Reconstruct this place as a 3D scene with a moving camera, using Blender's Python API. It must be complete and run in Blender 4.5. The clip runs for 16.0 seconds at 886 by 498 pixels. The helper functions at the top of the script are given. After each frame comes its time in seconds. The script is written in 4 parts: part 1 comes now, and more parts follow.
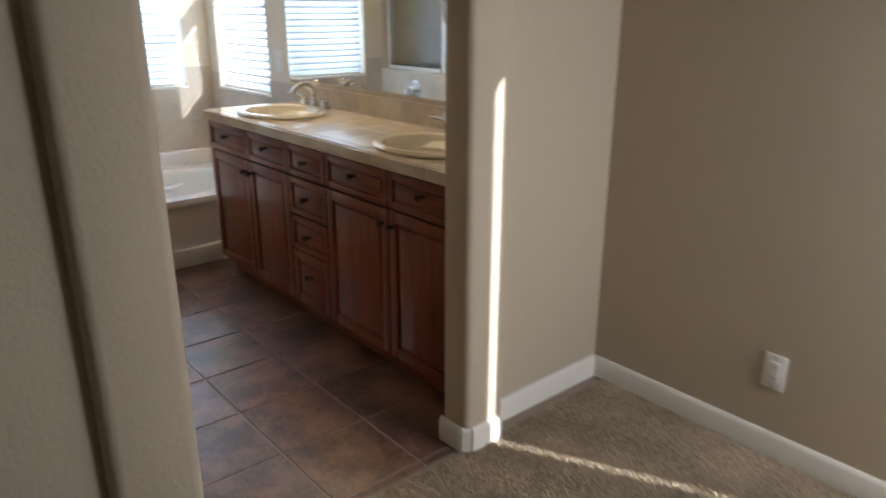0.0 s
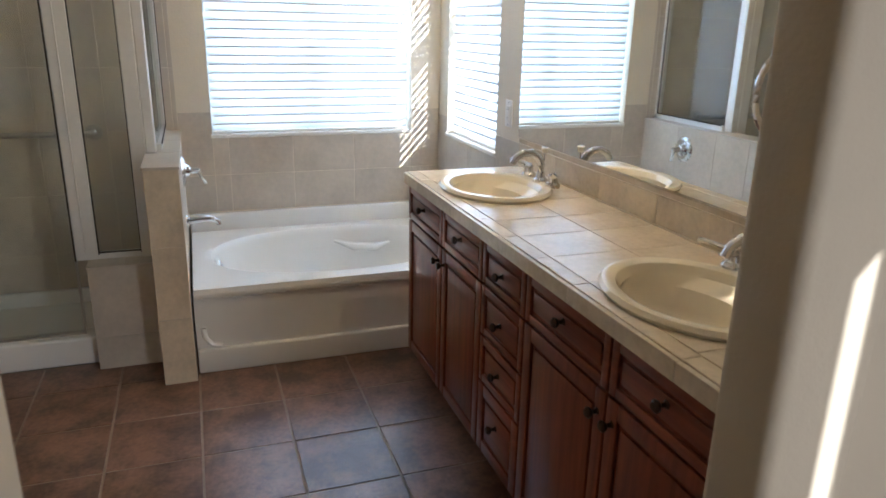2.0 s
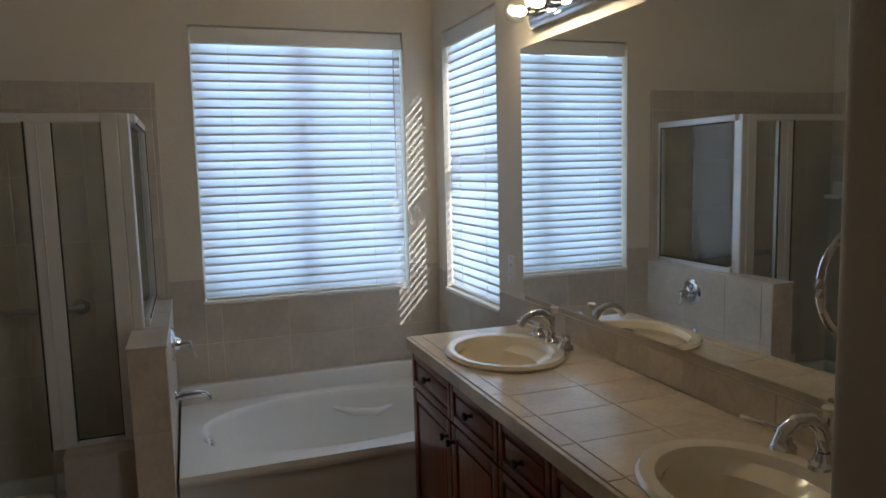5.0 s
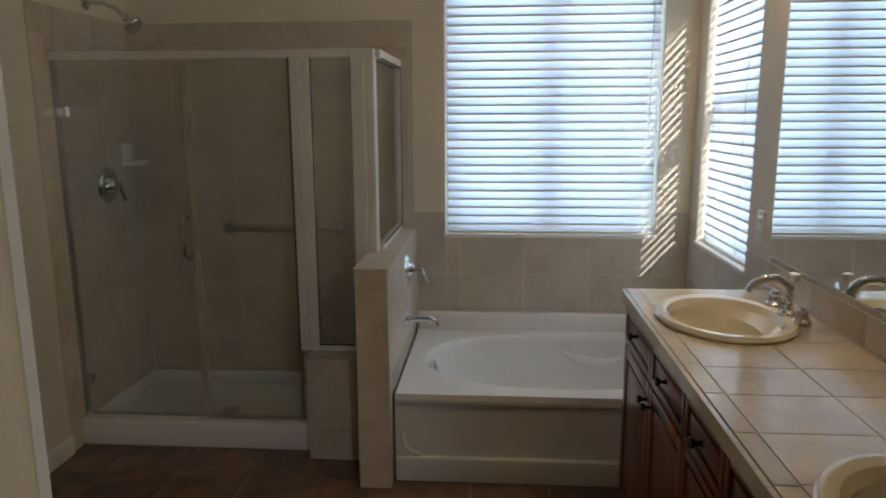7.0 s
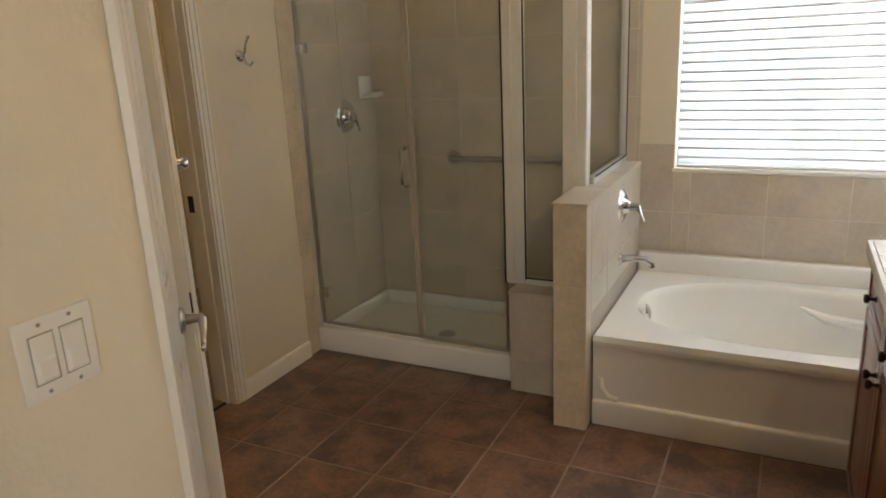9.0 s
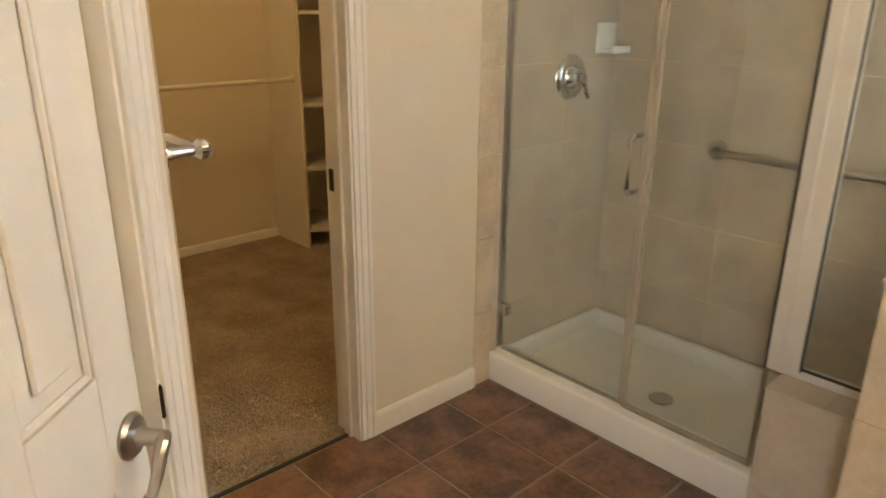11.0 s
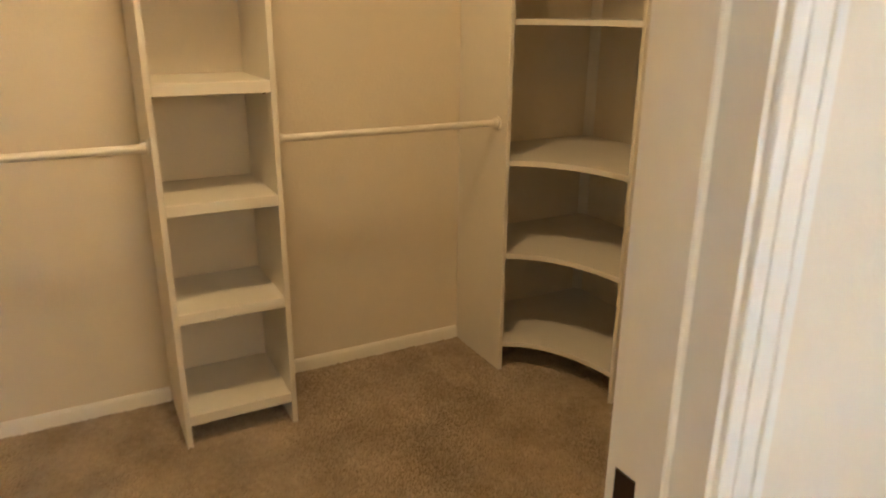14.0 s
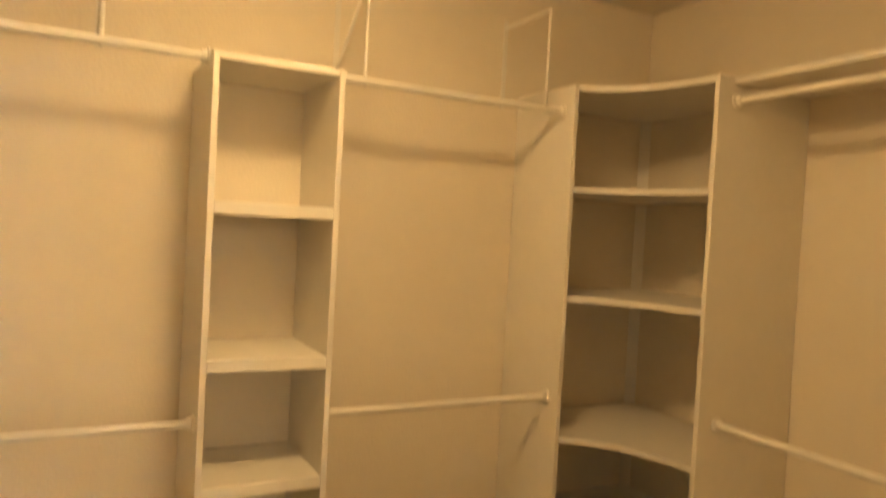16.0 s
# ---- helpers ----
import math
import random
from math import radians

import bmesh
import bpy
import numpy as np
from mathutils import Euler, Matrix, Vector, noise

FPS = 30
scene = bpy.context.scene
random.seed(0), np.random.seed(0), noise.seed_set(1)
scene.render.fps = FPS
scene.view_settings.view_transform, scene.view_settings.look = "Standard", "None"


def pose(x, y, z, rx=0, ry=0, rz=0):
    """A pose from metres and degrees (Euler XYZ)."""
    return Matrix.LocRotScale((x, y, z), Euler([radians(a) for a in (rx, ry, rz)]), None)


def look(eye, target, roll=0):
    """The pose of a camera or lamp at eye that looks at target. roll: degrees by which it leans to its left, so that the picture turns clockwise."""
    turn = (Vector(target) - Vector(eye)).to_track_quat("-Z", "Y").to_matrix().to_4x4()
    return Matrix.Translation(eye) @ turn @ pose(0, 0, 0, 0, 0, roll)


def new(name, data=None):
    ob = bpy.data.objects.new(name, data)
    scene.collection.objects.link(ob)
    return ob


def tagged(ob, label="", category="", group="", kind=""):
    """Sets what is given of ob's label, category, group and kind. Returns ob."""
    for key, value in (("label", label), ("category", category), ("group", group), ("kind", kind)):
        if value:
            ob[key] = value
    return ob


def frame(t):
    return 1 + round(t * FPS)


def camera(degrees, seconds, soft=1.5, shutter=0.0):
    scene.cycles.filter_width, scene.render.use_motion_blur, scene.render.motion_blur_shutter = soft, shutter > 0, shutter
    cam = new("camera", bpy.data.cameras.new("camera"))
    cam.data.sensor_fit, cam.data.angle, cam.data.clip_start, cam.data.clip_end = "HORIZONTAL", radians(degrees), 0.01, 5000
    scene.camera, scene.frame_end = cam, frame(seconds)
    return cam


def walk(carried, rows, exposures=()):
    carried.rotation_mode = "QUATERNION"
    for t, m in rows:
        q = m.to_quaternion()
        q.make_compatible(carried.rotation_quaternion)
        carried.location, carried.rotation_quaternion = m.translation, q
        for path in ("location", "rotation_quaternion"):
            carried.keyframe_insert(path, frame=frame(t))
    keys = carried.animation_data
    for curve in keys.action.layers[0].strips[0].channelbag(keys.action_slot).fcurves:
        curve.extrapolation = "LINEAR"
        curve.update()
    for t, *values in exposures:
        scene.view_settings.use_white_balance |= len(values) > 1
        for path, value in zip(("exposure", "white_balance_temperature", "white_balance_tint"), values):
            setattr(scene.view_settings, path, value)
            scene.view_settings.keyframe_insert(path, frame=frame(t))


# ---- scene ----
cam = camera(64.3, 16.0, soft=1.6, shutter=0.4)
PATH = [
    (0, (-0.048, -0.098, 1.347), (1.179, 1.343, 0.701), 0.1),
    (0.5, (0.154, 0.119, 1.407), (1.116, 1.747, 0.756), 2.1),
    (1, (0.346, 0.329, 1.387), (1.101, 2.063, 0.738), -0.1),
    (1.5, (0.468, 0.532, 1.415), (1.146, 2.311, 0.799), -1.8),
    (2, (0.565, 0.691, 1.433), (1.2, 2.489, 0.829), 1.2),
    (2.5, (0.606, 0.792, 1.45), (1.15, 2.64, 0.915), -0.5),
    (3, (0.554, 0.859, 1.46), (1.142, 2.71, 0.98), -3.2),
    (3.5, (0.543, 0.875, 1.472), (1.226, 2.707, 1.05), -2.4),
    (3.7, (0.551, 0.876, 1.493), (1.245, 2.71, 1.1), -1.9),
    (5.8, (0.662, 0.851, 1.506), (1.241, 2.758, 1.332), 1.0),
    (6, (0.687, 0.85, 1.498), (1.149, 2.786, 1.301), 1.5),
    (6.5, (0.783, 0.858, 1.484), (0.95, 2.825, 1.16), -0.9),
    (7, (0.894, 0.917, 1.476), (0.749, 2.876, 1.104), -0.3),
    (7.5, (1.05, 0.944, 1.465), (0.627, 2.855, 1.052), -0.1),
    (8, (1.183, 0.938, 1.449), (0.447, 2.736, 0.974), 0.8),
    (8.2, (1.196, 0.937, 1.457), (0.414, 2.706, 0.949), -0.7),
    (10.3, (0.89, 1.646, 1.435), (-0.22, 3.203, 0.849), 0.0),
    (10.5, (0.86, 1.744, 1.432), (-0.384, 3.194, 0.842), -0.8),
    (11, (0.717, 1.982, 1.417), (-0.667, 3.265, 0.756), 0.5),
    (11.5, (0.529, 2.15, 1.414), (-0.997, 3.246, 0.726), -0.7),
    (12, (0.365, 2.376, 1.404), (-1.28, 3.26, 0.688), 0.0),
    (12.5, (0.173, 2.55, 1.4), (-1.591, 3.133, 0.659), 0.5),
    (13, (-0.134, 2.629, 1.409), (-1.937, 3.09, 0.677), 0.9),
    (13.5, (-0.378, 2.66, 1.407), (-2.169, 3.241, 0.733), 0.1),
    (14, (-0.614, 2.71, 1.386), (-2.289, 3.599, 0.751), 0.5),
    (14.5, (-0.753, 2.651, 1.421), (-2.401, 3.611, 0.818), 0.8),
    (15, (-0.825, 2.598, 1.453), (-2.494, 3.555, 0.906), -2.1),
    (15.5, (-0.845, 2.578, 1.492), (-2.543, 3.553, 1.085), 0.3),
    (16, (-0.807, 2.585, 1.579), (-2.573, 3.522, 1.525), 3.1),
]
EXPOSURES = [(0, 0.98, 5600, 10), (0.5, 1.12, 5550, 10), (1.5, 1.18, 5400, 10), (2.5, 0.9, 5300, 10), (3.5, 0.28, 5250, 10), (6.0, -0.58, 5600, 10), (7.0, -0.1, 5800, 10),
             (8.0, 0.56, 6100, 10), (10.3, 1.62, 6700, 10), (11.0, 2.02, 6500, 10), (12.0, 2.22, 5800, 10), (12.7, 2.36, 5400, 10), (13.2, 2.38, 5300, 10), (14.0, 2.68, 5400, 10), (14.7, 2.78, 6150, 10), (16.0, 2.72, 6150, 10)]
walk(cam, [(t, look(eye, target, roll)) for t, eye, target, roll in PATH], EXPOSURES)
WIN_N, WIN_E, FILL_B = 24.0, 16.0, 18.0
BULB_GLOW, DOME_GLOW = 190.0, 15.5
CLOSET_CEIL = 2.56
TOWER_TOP, CORNER_TOP = 2.03, 2.11
TOWER_SHELVES = (0.108, 0.470, 0.822, 1.178, 1.615)
CORNER_SHELVES = (0.122, 0.499, 0.866, 1.368, 1.755)

# ---- world, sun, lamps ----
SUN_AZ = Vector((0.44, -0.90, 0)).normalized()      # towards the sun
SUN_EL = math.radians(26)
sun_dir = Vector((SUN_AZ.x * math.cos(SUN_EL), SUN_AZ.y * math.cos(SUN_EL), math.sin(SUN_EL)))
world = bpy.data.worlds.new("sky")
scene.world = world
world.use_nodes = True
wn = world.node_tree
sky = wn.nodes.new("ShaderNodeTexSky")
sky.sky_type = "NISHITA"
sky.sun_disc = False
sky.sun_elevation = SUN_EL
sky.sun_rotation = math.atan2(sun_dir.x, sun_dir.y)
wn.links.new(sky.outputs[0], wn.nodes["Background"].inputs[0])
wn.nodes["Background"].inputs[1].default_value = 0.15


def lamp(name, kind, energy, colour, m, **kw):
    d = bpy.data.lights.new(name, kind)
    d.energy, d.color = energy, colour
    for k, v in kw.items():
        if k == "size":
            d.size = v
        elif k == "size_y":
            d.shape = "RECTANGLE"
            d.size_y = v
        elif k == "angle":
            d.angle = v
        elif k == "radius":
            d.shadow_soft_size = v
    o = new(name, d)
    o.matrix_world = m
    return o


lamp("sun", "SUN", 5.0, (1.0, 0.93, 0.82), look((0, 0, 0), -sun_dir), angle=math.radians(0.5))
# sky light standing in the two bathroom window openings, outside the blinds
lamp("window_light_north", "AREA", WIN_N, (0.80, 0.90, 1.0), look((1.165, 4.74, 1.55), (1.165, 3.0, 1.55)), size=1.25, size_y=1.55)
lamp("window_light_east", "AREA", WIN_E, (0.88, 0.94, 1.0), look((2.10, 4.03, 1.55), (0.5, 4.03, 1.55)), size=0.75, size_y=1.5)
# added fill lamp in the bedroom; no window is modelled there
lamp("fill_light_bedroom", "AREA", FILL_B, (1.0, 0.93, 0.84), look((1.95, -0.45, 0.95), (1.35, 1.25, 0.1)), size=0.8, size_y=1.6)


# ---- materials ----
def mat(name, base, rough=0.6, metal=0.0, var=0.06, scale=6.0, bump=0.0, bscale=200.0, obvar=0.0, dark=None, spec=0.5, coat=0.0, span=None):
    """A surface with variation at two scales, fine relief and, per piece, a shift of tone."""
    m = bpy.data.materials.new(name)
    m.use_nodes = True
    t = m.node_tree
    b = t.nodes["Principled BSDF"]
    b.inputs["Roughness"].default_value = rough
    b.inputs["Metallic"].default_value = metal
    b.inputs["Specular IOR Level"].default_value = spec
    b.inputs["Coat Weight"].default_value = coat
    co = t.nodes.new("ShaderNodeTexCoord").outputs["Object"]
    n1 = t.nodes.new("ShaderNodeTexNoise")
    n1.inputs["Scale"].default_value, n1.inputs["Detail"].default_value = scale, 6
    n2 = t.nodes.new("ShaderNodeTexNoise")
    n2.inputs["Scale"].default_value, n2.inputs["Detail"].default_value = scale * 9, 4
    if obvar:
        info = t.nodes.new("ShaderNodeObjectInfo")
        sc = t.nodes.new("ShaderNodeMath")
        sc.operation = "MULTIPLY"
        sc.inputs[1].default_value = 40.0
        t.links.new(info.outputs["Random"], sc.inputs[0])
        n1.noise_dimensions = "4D"
        t.links.new(sc.outputs[0], n1.inputs["W"])
    for n in (n1, n2):
        t.links.new(co, n.inputs["Vector"])
    add = t.nodes.new("ShaderNodeMath")
    add.operation = "MULTIPLY_ADD"
    t.links.new(n2.outputs["Fac"], add.inputs[0])
    add.inputs[1].default_value = 0.45
    t.links.new(n1.outputs["Fac"], add.inputs[2])
    fac = add.outputs[0]
    if obvar:
        mr = t.nodes.new("ShaderNodeMath")
        mr.operation = "MULTIPLY_ADD"
        t.links.new(info.outputs["Random"], mr.inputs[0])
        mr.inputs[1].default_value = obvar
        t.links.new(fac, mr.inputs[2])
        fac = mr.outputs[0]
    ramp = t.nodes.new("ShaderNodeValToRGB")
    lo = dark or [c * (1 - 2.2 * var) for c in base]
    hi = [min(1, c * (1 + 1.4 * var)) for c in base]
    ramp.color_ramp.elements[0].position, ramp.color_ramp.elements[0].color = 0.42, (*lo, 1)
    ramp.color_ramp.elements[1].position, ramp.color_ramp.elements[1].color = 1.05 + obvar * 0.5 if obvar else 0.98, (*hi, 1)
    if span:
        ramp.color_ramp.elements[0].position, ramp.color_ramp.elements[1].position = span
    t.links.new(fac, ramp.inputs[0])
    t.links.new(ramp.outputs[0], b.inputs["Base Color"])
    if bump:
        n3 = t.nodes.new("ShaderNodeTexNoise")
        n3.inputs["Scale"].default_value, n3.inputs["Detail"].default_value = bscale, 3
        t.links.new(co, n3.inputs["Vector"])
        bp = t.nodes.new("ShaderNodeBump")
        bp.inputs["Strength"].default_value, bp.inputs["Distance"].default_value = bump, 0.004
        t.links.new(n3.outputs["Fac"], bp.inputs["Height"])
        t.links.new(bp.outputs[0], b.inputs["Normal"])
    return m


def wood_mat(name, a, c, rough, along):
    """Stained wood; the grain runs along the given axis (0 x, 1 y, 2 z)."""
    m = mat(name, a, rough, var=0.1, coat=0.25)
    t = m.node_tree
    b = t.nodes["Principled BSDF"]
    mp = t.nodes.new("ShaderNodeMapping")
    sc = [28.0, 28.0, 28.0]
    sc[along] = 1.6
    mp.inputs["Scale"].default_value = sc
    n = t.nodes.new("ShaderNodeTexNoise")
    n.inputs["Scale"].default_value, n.inputs["Detail"].default_value, n.inputs["Distortion"].default_value = 1.6, 8, 0.6
    r = t.nodes.new("ShaderNodeValToRGB")
    r.color_ramp.elements[0].position, r.color_ramp.elements[0].color = 0.3, (*c, 1)
    r.color_ramp.elements[1].position, r.color_ramp.elements[1].color = 0.72, (*a, 1)
    tc = t.nodes.new("ShaderNodeTexCoord")
    t.links.new(tc.outputs["Object"], mp.inputs["Vector"])
    t.links.new(mp.outputs[0], n.inputs["Vector"])
    t.links.new(n.outputs["Fac"], r.inputs[0])
    t.links.new(r.outputs[0], b.inputs["Base Color"])
    return m


def glass_mat(name, tint, rough=0.0, ior=1.45):
    m = bpy.data.materials.new(name)
    m.use_nodes = True
    t = m.node_tree
    t.nodes.remove(t.nodes["Principled BSDF"])
    tr, gl, mx, lw, fr = (t.nodes.new("ShaderNode" + k) for k in ("BsdfTransparent", "BsdfGlossy", "MixShader", "LayerWeight", "Math"))
    tr.inputs[0].default_value = (*tint, 1)
    gl.inputs["Roughness"].default_value = rough
    lw.inputs[0].default_value = 0.5
    fr.operation = "POWER"
    fr.inputs[1].default_value = 5.0
    lift = t.nodes.new("ShaderNodeMath")
    lift.operation = "MULTIPLY_ADD"
    lift.inputs[1].default_value, lift.inputs[2].default_value = 0.45, 0.04
    t.links.new(lw.outputs["Facing"], fr.inputs[0])
    t.links.new(fr.outputs[0], lift.inputs[0])
    t.links.new(lift.outputs[0], mx.inputs[0])
    t.links.new(tr.outputs[0], mx.inputs[1])
    t.links.new(gl.outputs[0], mx.inputs[2])
    t.links.new(mx.outputs[0], t.nodes["Material Output"].inputs[0])
    return m


def seal_mat():
    """Cloudy vinyl strip that half shows what is behind it."""
    m = mat("clear_seal", (0.52, 0.47, 0.40), 0.3, var=0.04)
    b = m.node_tree.nodes["Principled BSDF"]
    b.inputs["Alpha"].default_value = 0.55
    return m


def blind_mat():
    m = bpy.data.materials.new("blind_fabric")
    m.use_nodes = True
    t = m.node_tree
    t.nodes.remove(t.nodes["Principled BSDF"])
    d, tl, mx = (t.nodes.new("ShaderNode" + k) for k in ("BsdfDiffuse", "BsdfTranslucent", "MixShader"))
    d.inputs[0].default_value = (0.82, 0.83, 0.84, 1)
    tl.inputs[0].default_value = (0.78, 0.84, 0.92, 1)
    mx.inputs[0].default_value = 0.42
    t.links.new(d.outputs[0], mx.inputs[1])
    t.links.new(tl.outputs[0], mx.inputs[2])
    t.links.new(mx.outputs[0], t.nodes["Material Output"].inputs[0])
    return m


def glow_mat(name, colour, strength):
    m = bpy.data.materials.new(name)
    m.use_nodes = True
    b = m.node_tree.nodes["Principled BSDF"]
    b.inputs["Base Color"].default_value = (1, 0.95, 0.85, 1)
    b.inputs["Emission Color"].default_value = (*colour, 1)
    b.inputs["Emission Strength"].default_value = strength
    return m


PAINT = mat("wall_paint", (0.76, 0.685, 0.555), 0.75, var=0.02, scale=2.0, bump=0.25, bscale=90)
# darker, browner tone than wall_paint, for bedroom walls and entry jambs
WALL_DARKER = mat("wall_darker_tone", (0.52, 0.445, 0.335), 0.75, var=0.02, scale=2.0, bump=0.25, bscale=90)
PAINT_CEIL = mat("ceiling_paint", (0.72, 0.67, 0.58), 0.85, var=0.02, scale=2.0, bump=0.3, bscale=70)
WHITE = mat("white_trim", (0.82, 0.79, 0.72), 0.35, var=0.02, scale=4)
CLOSET_WHITE = mat("closet_melamine", (0.76, 0.72, 0.64), 0.4, var=0.02, scale=3)
ACRYLIC = mat("white_acrylic", (0.83, 0.82, 0.79), 0.16, var=0.01, scale=3, coat=0.3)
BISQUE = mat("bisque_ceramic", (0.84, 0.76, 0.60), 0.08, var=0.01, coat=0.5)
WTILE = mat("wall_tile", (0.555, 0.49, 0.405), 0.30, var=0.09, scale=5, obvar=0.06)
WGROUT = mat("wall_grout", (0.51, 0.455, 0.38), 0.85, var=0.05)
CTILE = mat("counter_tile", (0.62, 0.53, 0.40), 0.22, var=0.12, scale=7, bump=0.12, bscale=25, obvar=0.2, coat=0.2)
CGROUT = mat("counter_grout", (0.54, 0.45, 0.33), 0.85, var=0.05)
FTILE = mat("floor_tile", (0.205, 0.112, 0.074), 0.30, spec=0.65, var=0.2, scale=7, bump=0.2, bscale=30, obvar=0.06, dark=(0.085, 0.046, 0.033), span=(0.60, 0.93))
FGROUT = mat("floor_grout", (0.32, 0.26, 0.21), 0.9, var=0.1)
CARPET = mat("carpet", (0.44, 0.36, 0.265), 0.95, var=0.16, scale=4.5, bump=0.8, bscale=140, spec=0.1)
CHERRY = wood_mat("cherry_wood", (0.235, 0.062, 0.030), (0.125, 0.030, 0.016), 0.28, 2)
CHERRY_H = wood_mat("cherry_wood_crosswise", (0.235, 0.062, 0.030), (0.125, 0.030, 0.016), 0.28, 1)
CHROME = mat("chrome", (0.68, 0.68, 0.69), 0.06, 1.0, var=0.01)
NICKEL = mat("brushed_nickel", (0.47, 0.45, 0.43), 0.28, 1.0, var=0.03)
STEEL = mat("dull_steel", (0.36, 0.36, 0.37), 0.4, 1.0, var=0.05)
ALU = mat("white_aluminium", (0.74, 0.73, 0.70), 0.3, 0.25, var=0.03)
BRONZE = mat("dark_bronze", (0.06, 0.04, 0.03), 0.35, 0.8, var=0.05)
BRASS = mat("aged_brass", (0.55, 0.40, 0.16), 0.25, 1.0, var=0.05)
PLASTIC = mat("white_plastic", (0.80, 0.78, 0.74), 0.35, var=0.01)
RUBBER = mat("dark_gap", (0.04, 0.035, 0.03), 0.7, var=0.05)
VINYL = mat("window_vinyl", (0.80, 0.80, 0.79), 0.4, var=0.01)
GLASS = glass_mat("shower_glass", (0.935, 0.958, 0.948))
SEAL = seal_mat()
PANE = glass_mat("window_glass", (0.95, 0.97, 0.97))
BULB = glow_mat("lit_filament", (1.0, 0.72, 0.38), BULB_GLOW)
GREY = mat("painted_seam_shade", (0.34, 0.32, 0.29), 0.6, var=0.02)
BLIND = blind_mat()
MIRROR = mat("mirror_silver", (0.86, 0.88, 0.87), 0.015, 1.0, var=0.0)


# ---- mesh building ----
class Build:
    """Collects shapes into one mesh."""

    def __init__(self):
        self.bm = bmesh.new()

    def box(self, lo, hi, bev=0.0, seg=1):
        lo, hi = Vector(lo), Vector(hi)
        r = bmesh.ops.create_cube(self.bm, size=1.0, matrix=Matrix.Translation((lo + hi) / 2) @ Matrix.Diagonal((*(hi - lo), 1)))
        if bev:
            es = {e for v in r["verts"] for e in v.link_edges}
            bmesh.ops.bevel(self.bm, geom=list(es), offset=bev, segments=seg, profile=0.5, affect="EDGES", clamp_overlap=True)
        return self

    def tube(self, pts, r, seg=10, caps=True):
        """A round bar along a line of points; r is one radius or one for each point."""
        pts = [Vector(p) for p in pts]
        rs = r if isinstance(r, (list, tuple)) else [r] * len(pts)
        rings = []
        up = Vector((0, 0, 1))
        for i, p in enumerate(pts):
            d = (pts[min(i + 1, len(pts) - 1)] - pts[max(i - 1, 0)]).normalized()
            a = d.cross(up)
            if a.length < 0.05:
                a = d.cross(Vector((0, 1, 0)))
            a.normalize()
            b = d.cross(a).normalized()
            rings.append([self.bm.verts.new(p + rs[i] * (math.cos(k * 2 * math.pi / seg) * a + math.sin(k * 2 * math.pi / seg) * b)) for k in range(seg)])
        for q, w in zip(rings, rings[1:]):
            for k in range(seg):
                self.bm.faces.new((q[k], q[(k + 1) % seg], w[(k + 1) % seg], w[k]))
        if caps:
            self.bm.faces.new(rings[0])
            self.bm.faces.new(rings[-1][::-1])
        return self

    def lathe(self, prof, at, axis=(0, 0, 1), seg=20, sx=1.0, sy=1.0):
        """Turns a profile of (radius, height) round an axis through at."""
        q = Vector((0, 0, 1)).rotation_difference(Vector(axis)).to_matrix().to_4x4()
        m = Matrix.Translation(at) @ q
        rings = []
        for r, h in prof:
            if r < 1e-6:
                rings.append([self.bm.verts.new(m @ Vector((0, 0, h)))])
            else:
                rings.append([self.bm.verts.new(m @ Vector((sx * r * math.cos(k * 2 * math.pi / seg), sy * r * math.sin(k * 2 * math.pi / seg), h))) for k in range(seg)])
        for q, w in zip(rings, rings[1:]):
            for k in range(seg):
                f = [q[k % len(q)], q[(k + 1) % len(q)], w[(k + 1) % len(w)], w[k % len(w)]]
                f = list(dict.fromkeys(f))
                if len(f) > 2:
                    self.bm.faces.new(f)
        return self

    def prism(self, poly, z0, z1, bev=0.0):
        """An upright block over a plan outline."""
        a = [self.bm.verts.new((x, y, z0)) for x, y in poly]
        b = [self.bm.verts.new((x, y, z1)) for x, y in poly]
        n = len(poly)
        fs = [self.bm.faces.new(a[::-1]), self.bm.faces.new(b)]
        for i in range(n):
            f = self.bm.faces.new((a[i], a[(i + 1) % n], b[(i + 1) % n], b[i]))
            fs.append(f)
        if bev:
            es = [e for v in a for e in v.link_edges if abs(e.verts[0].co.z - e.verts[1].co.z) > 1e-4]
            bmesh.ops.bevel(self.bm, geom=es, offset=bev, segments=4, profile=0.5, affect="EDGES", clamp_overlap=True)
        return self

    def done(self, name, material, parent=None, smooth=True, m=None):
        bmesh.ops.recalc_face_normals(self.bm, faces=self.bm.faces)
        me = bpy.data.meshes.new(name)
        self.bm.to_mesh(me)
        self.bm.free()
        if smooth:
            for p in me.polygons:
                p.use_smooth = True
            me.set_sharp_from_angle(angle=math.radians(32))
        me.materials.append(material)
        o = new(name, me)
        if m is not None:
            o.matrix_world = m
        if parent is not None:
            o.parent = parent
        return o


def slab(name, lo, hi, material, parent=None, bev=0.0, seg=1):
    return Build().box(lo, hi, bev, seg).done(name, material, parent)


def thing(name, label, category, at=(0, 0, 0), group="", kind=""):
    e = new(name)
    e.empty_display_size = 0.05
    e.location = at
    return tagged(e, label, category, group, kind)


def structure(ob, label, category="wall"):
    return tagged(ob, label, category, kind="structure")


# ---- the shell ----
WX, NY, EX = -0.98, 4.50, 1.87      # west, north and east faces of the bathroom
CEIL = 2.75
CX, CN, CS = -3.145, 4.80, 1.55     # closet back wall, north wall, south wall
BX = 1.985                          # bedroom east wall
T = 0.12

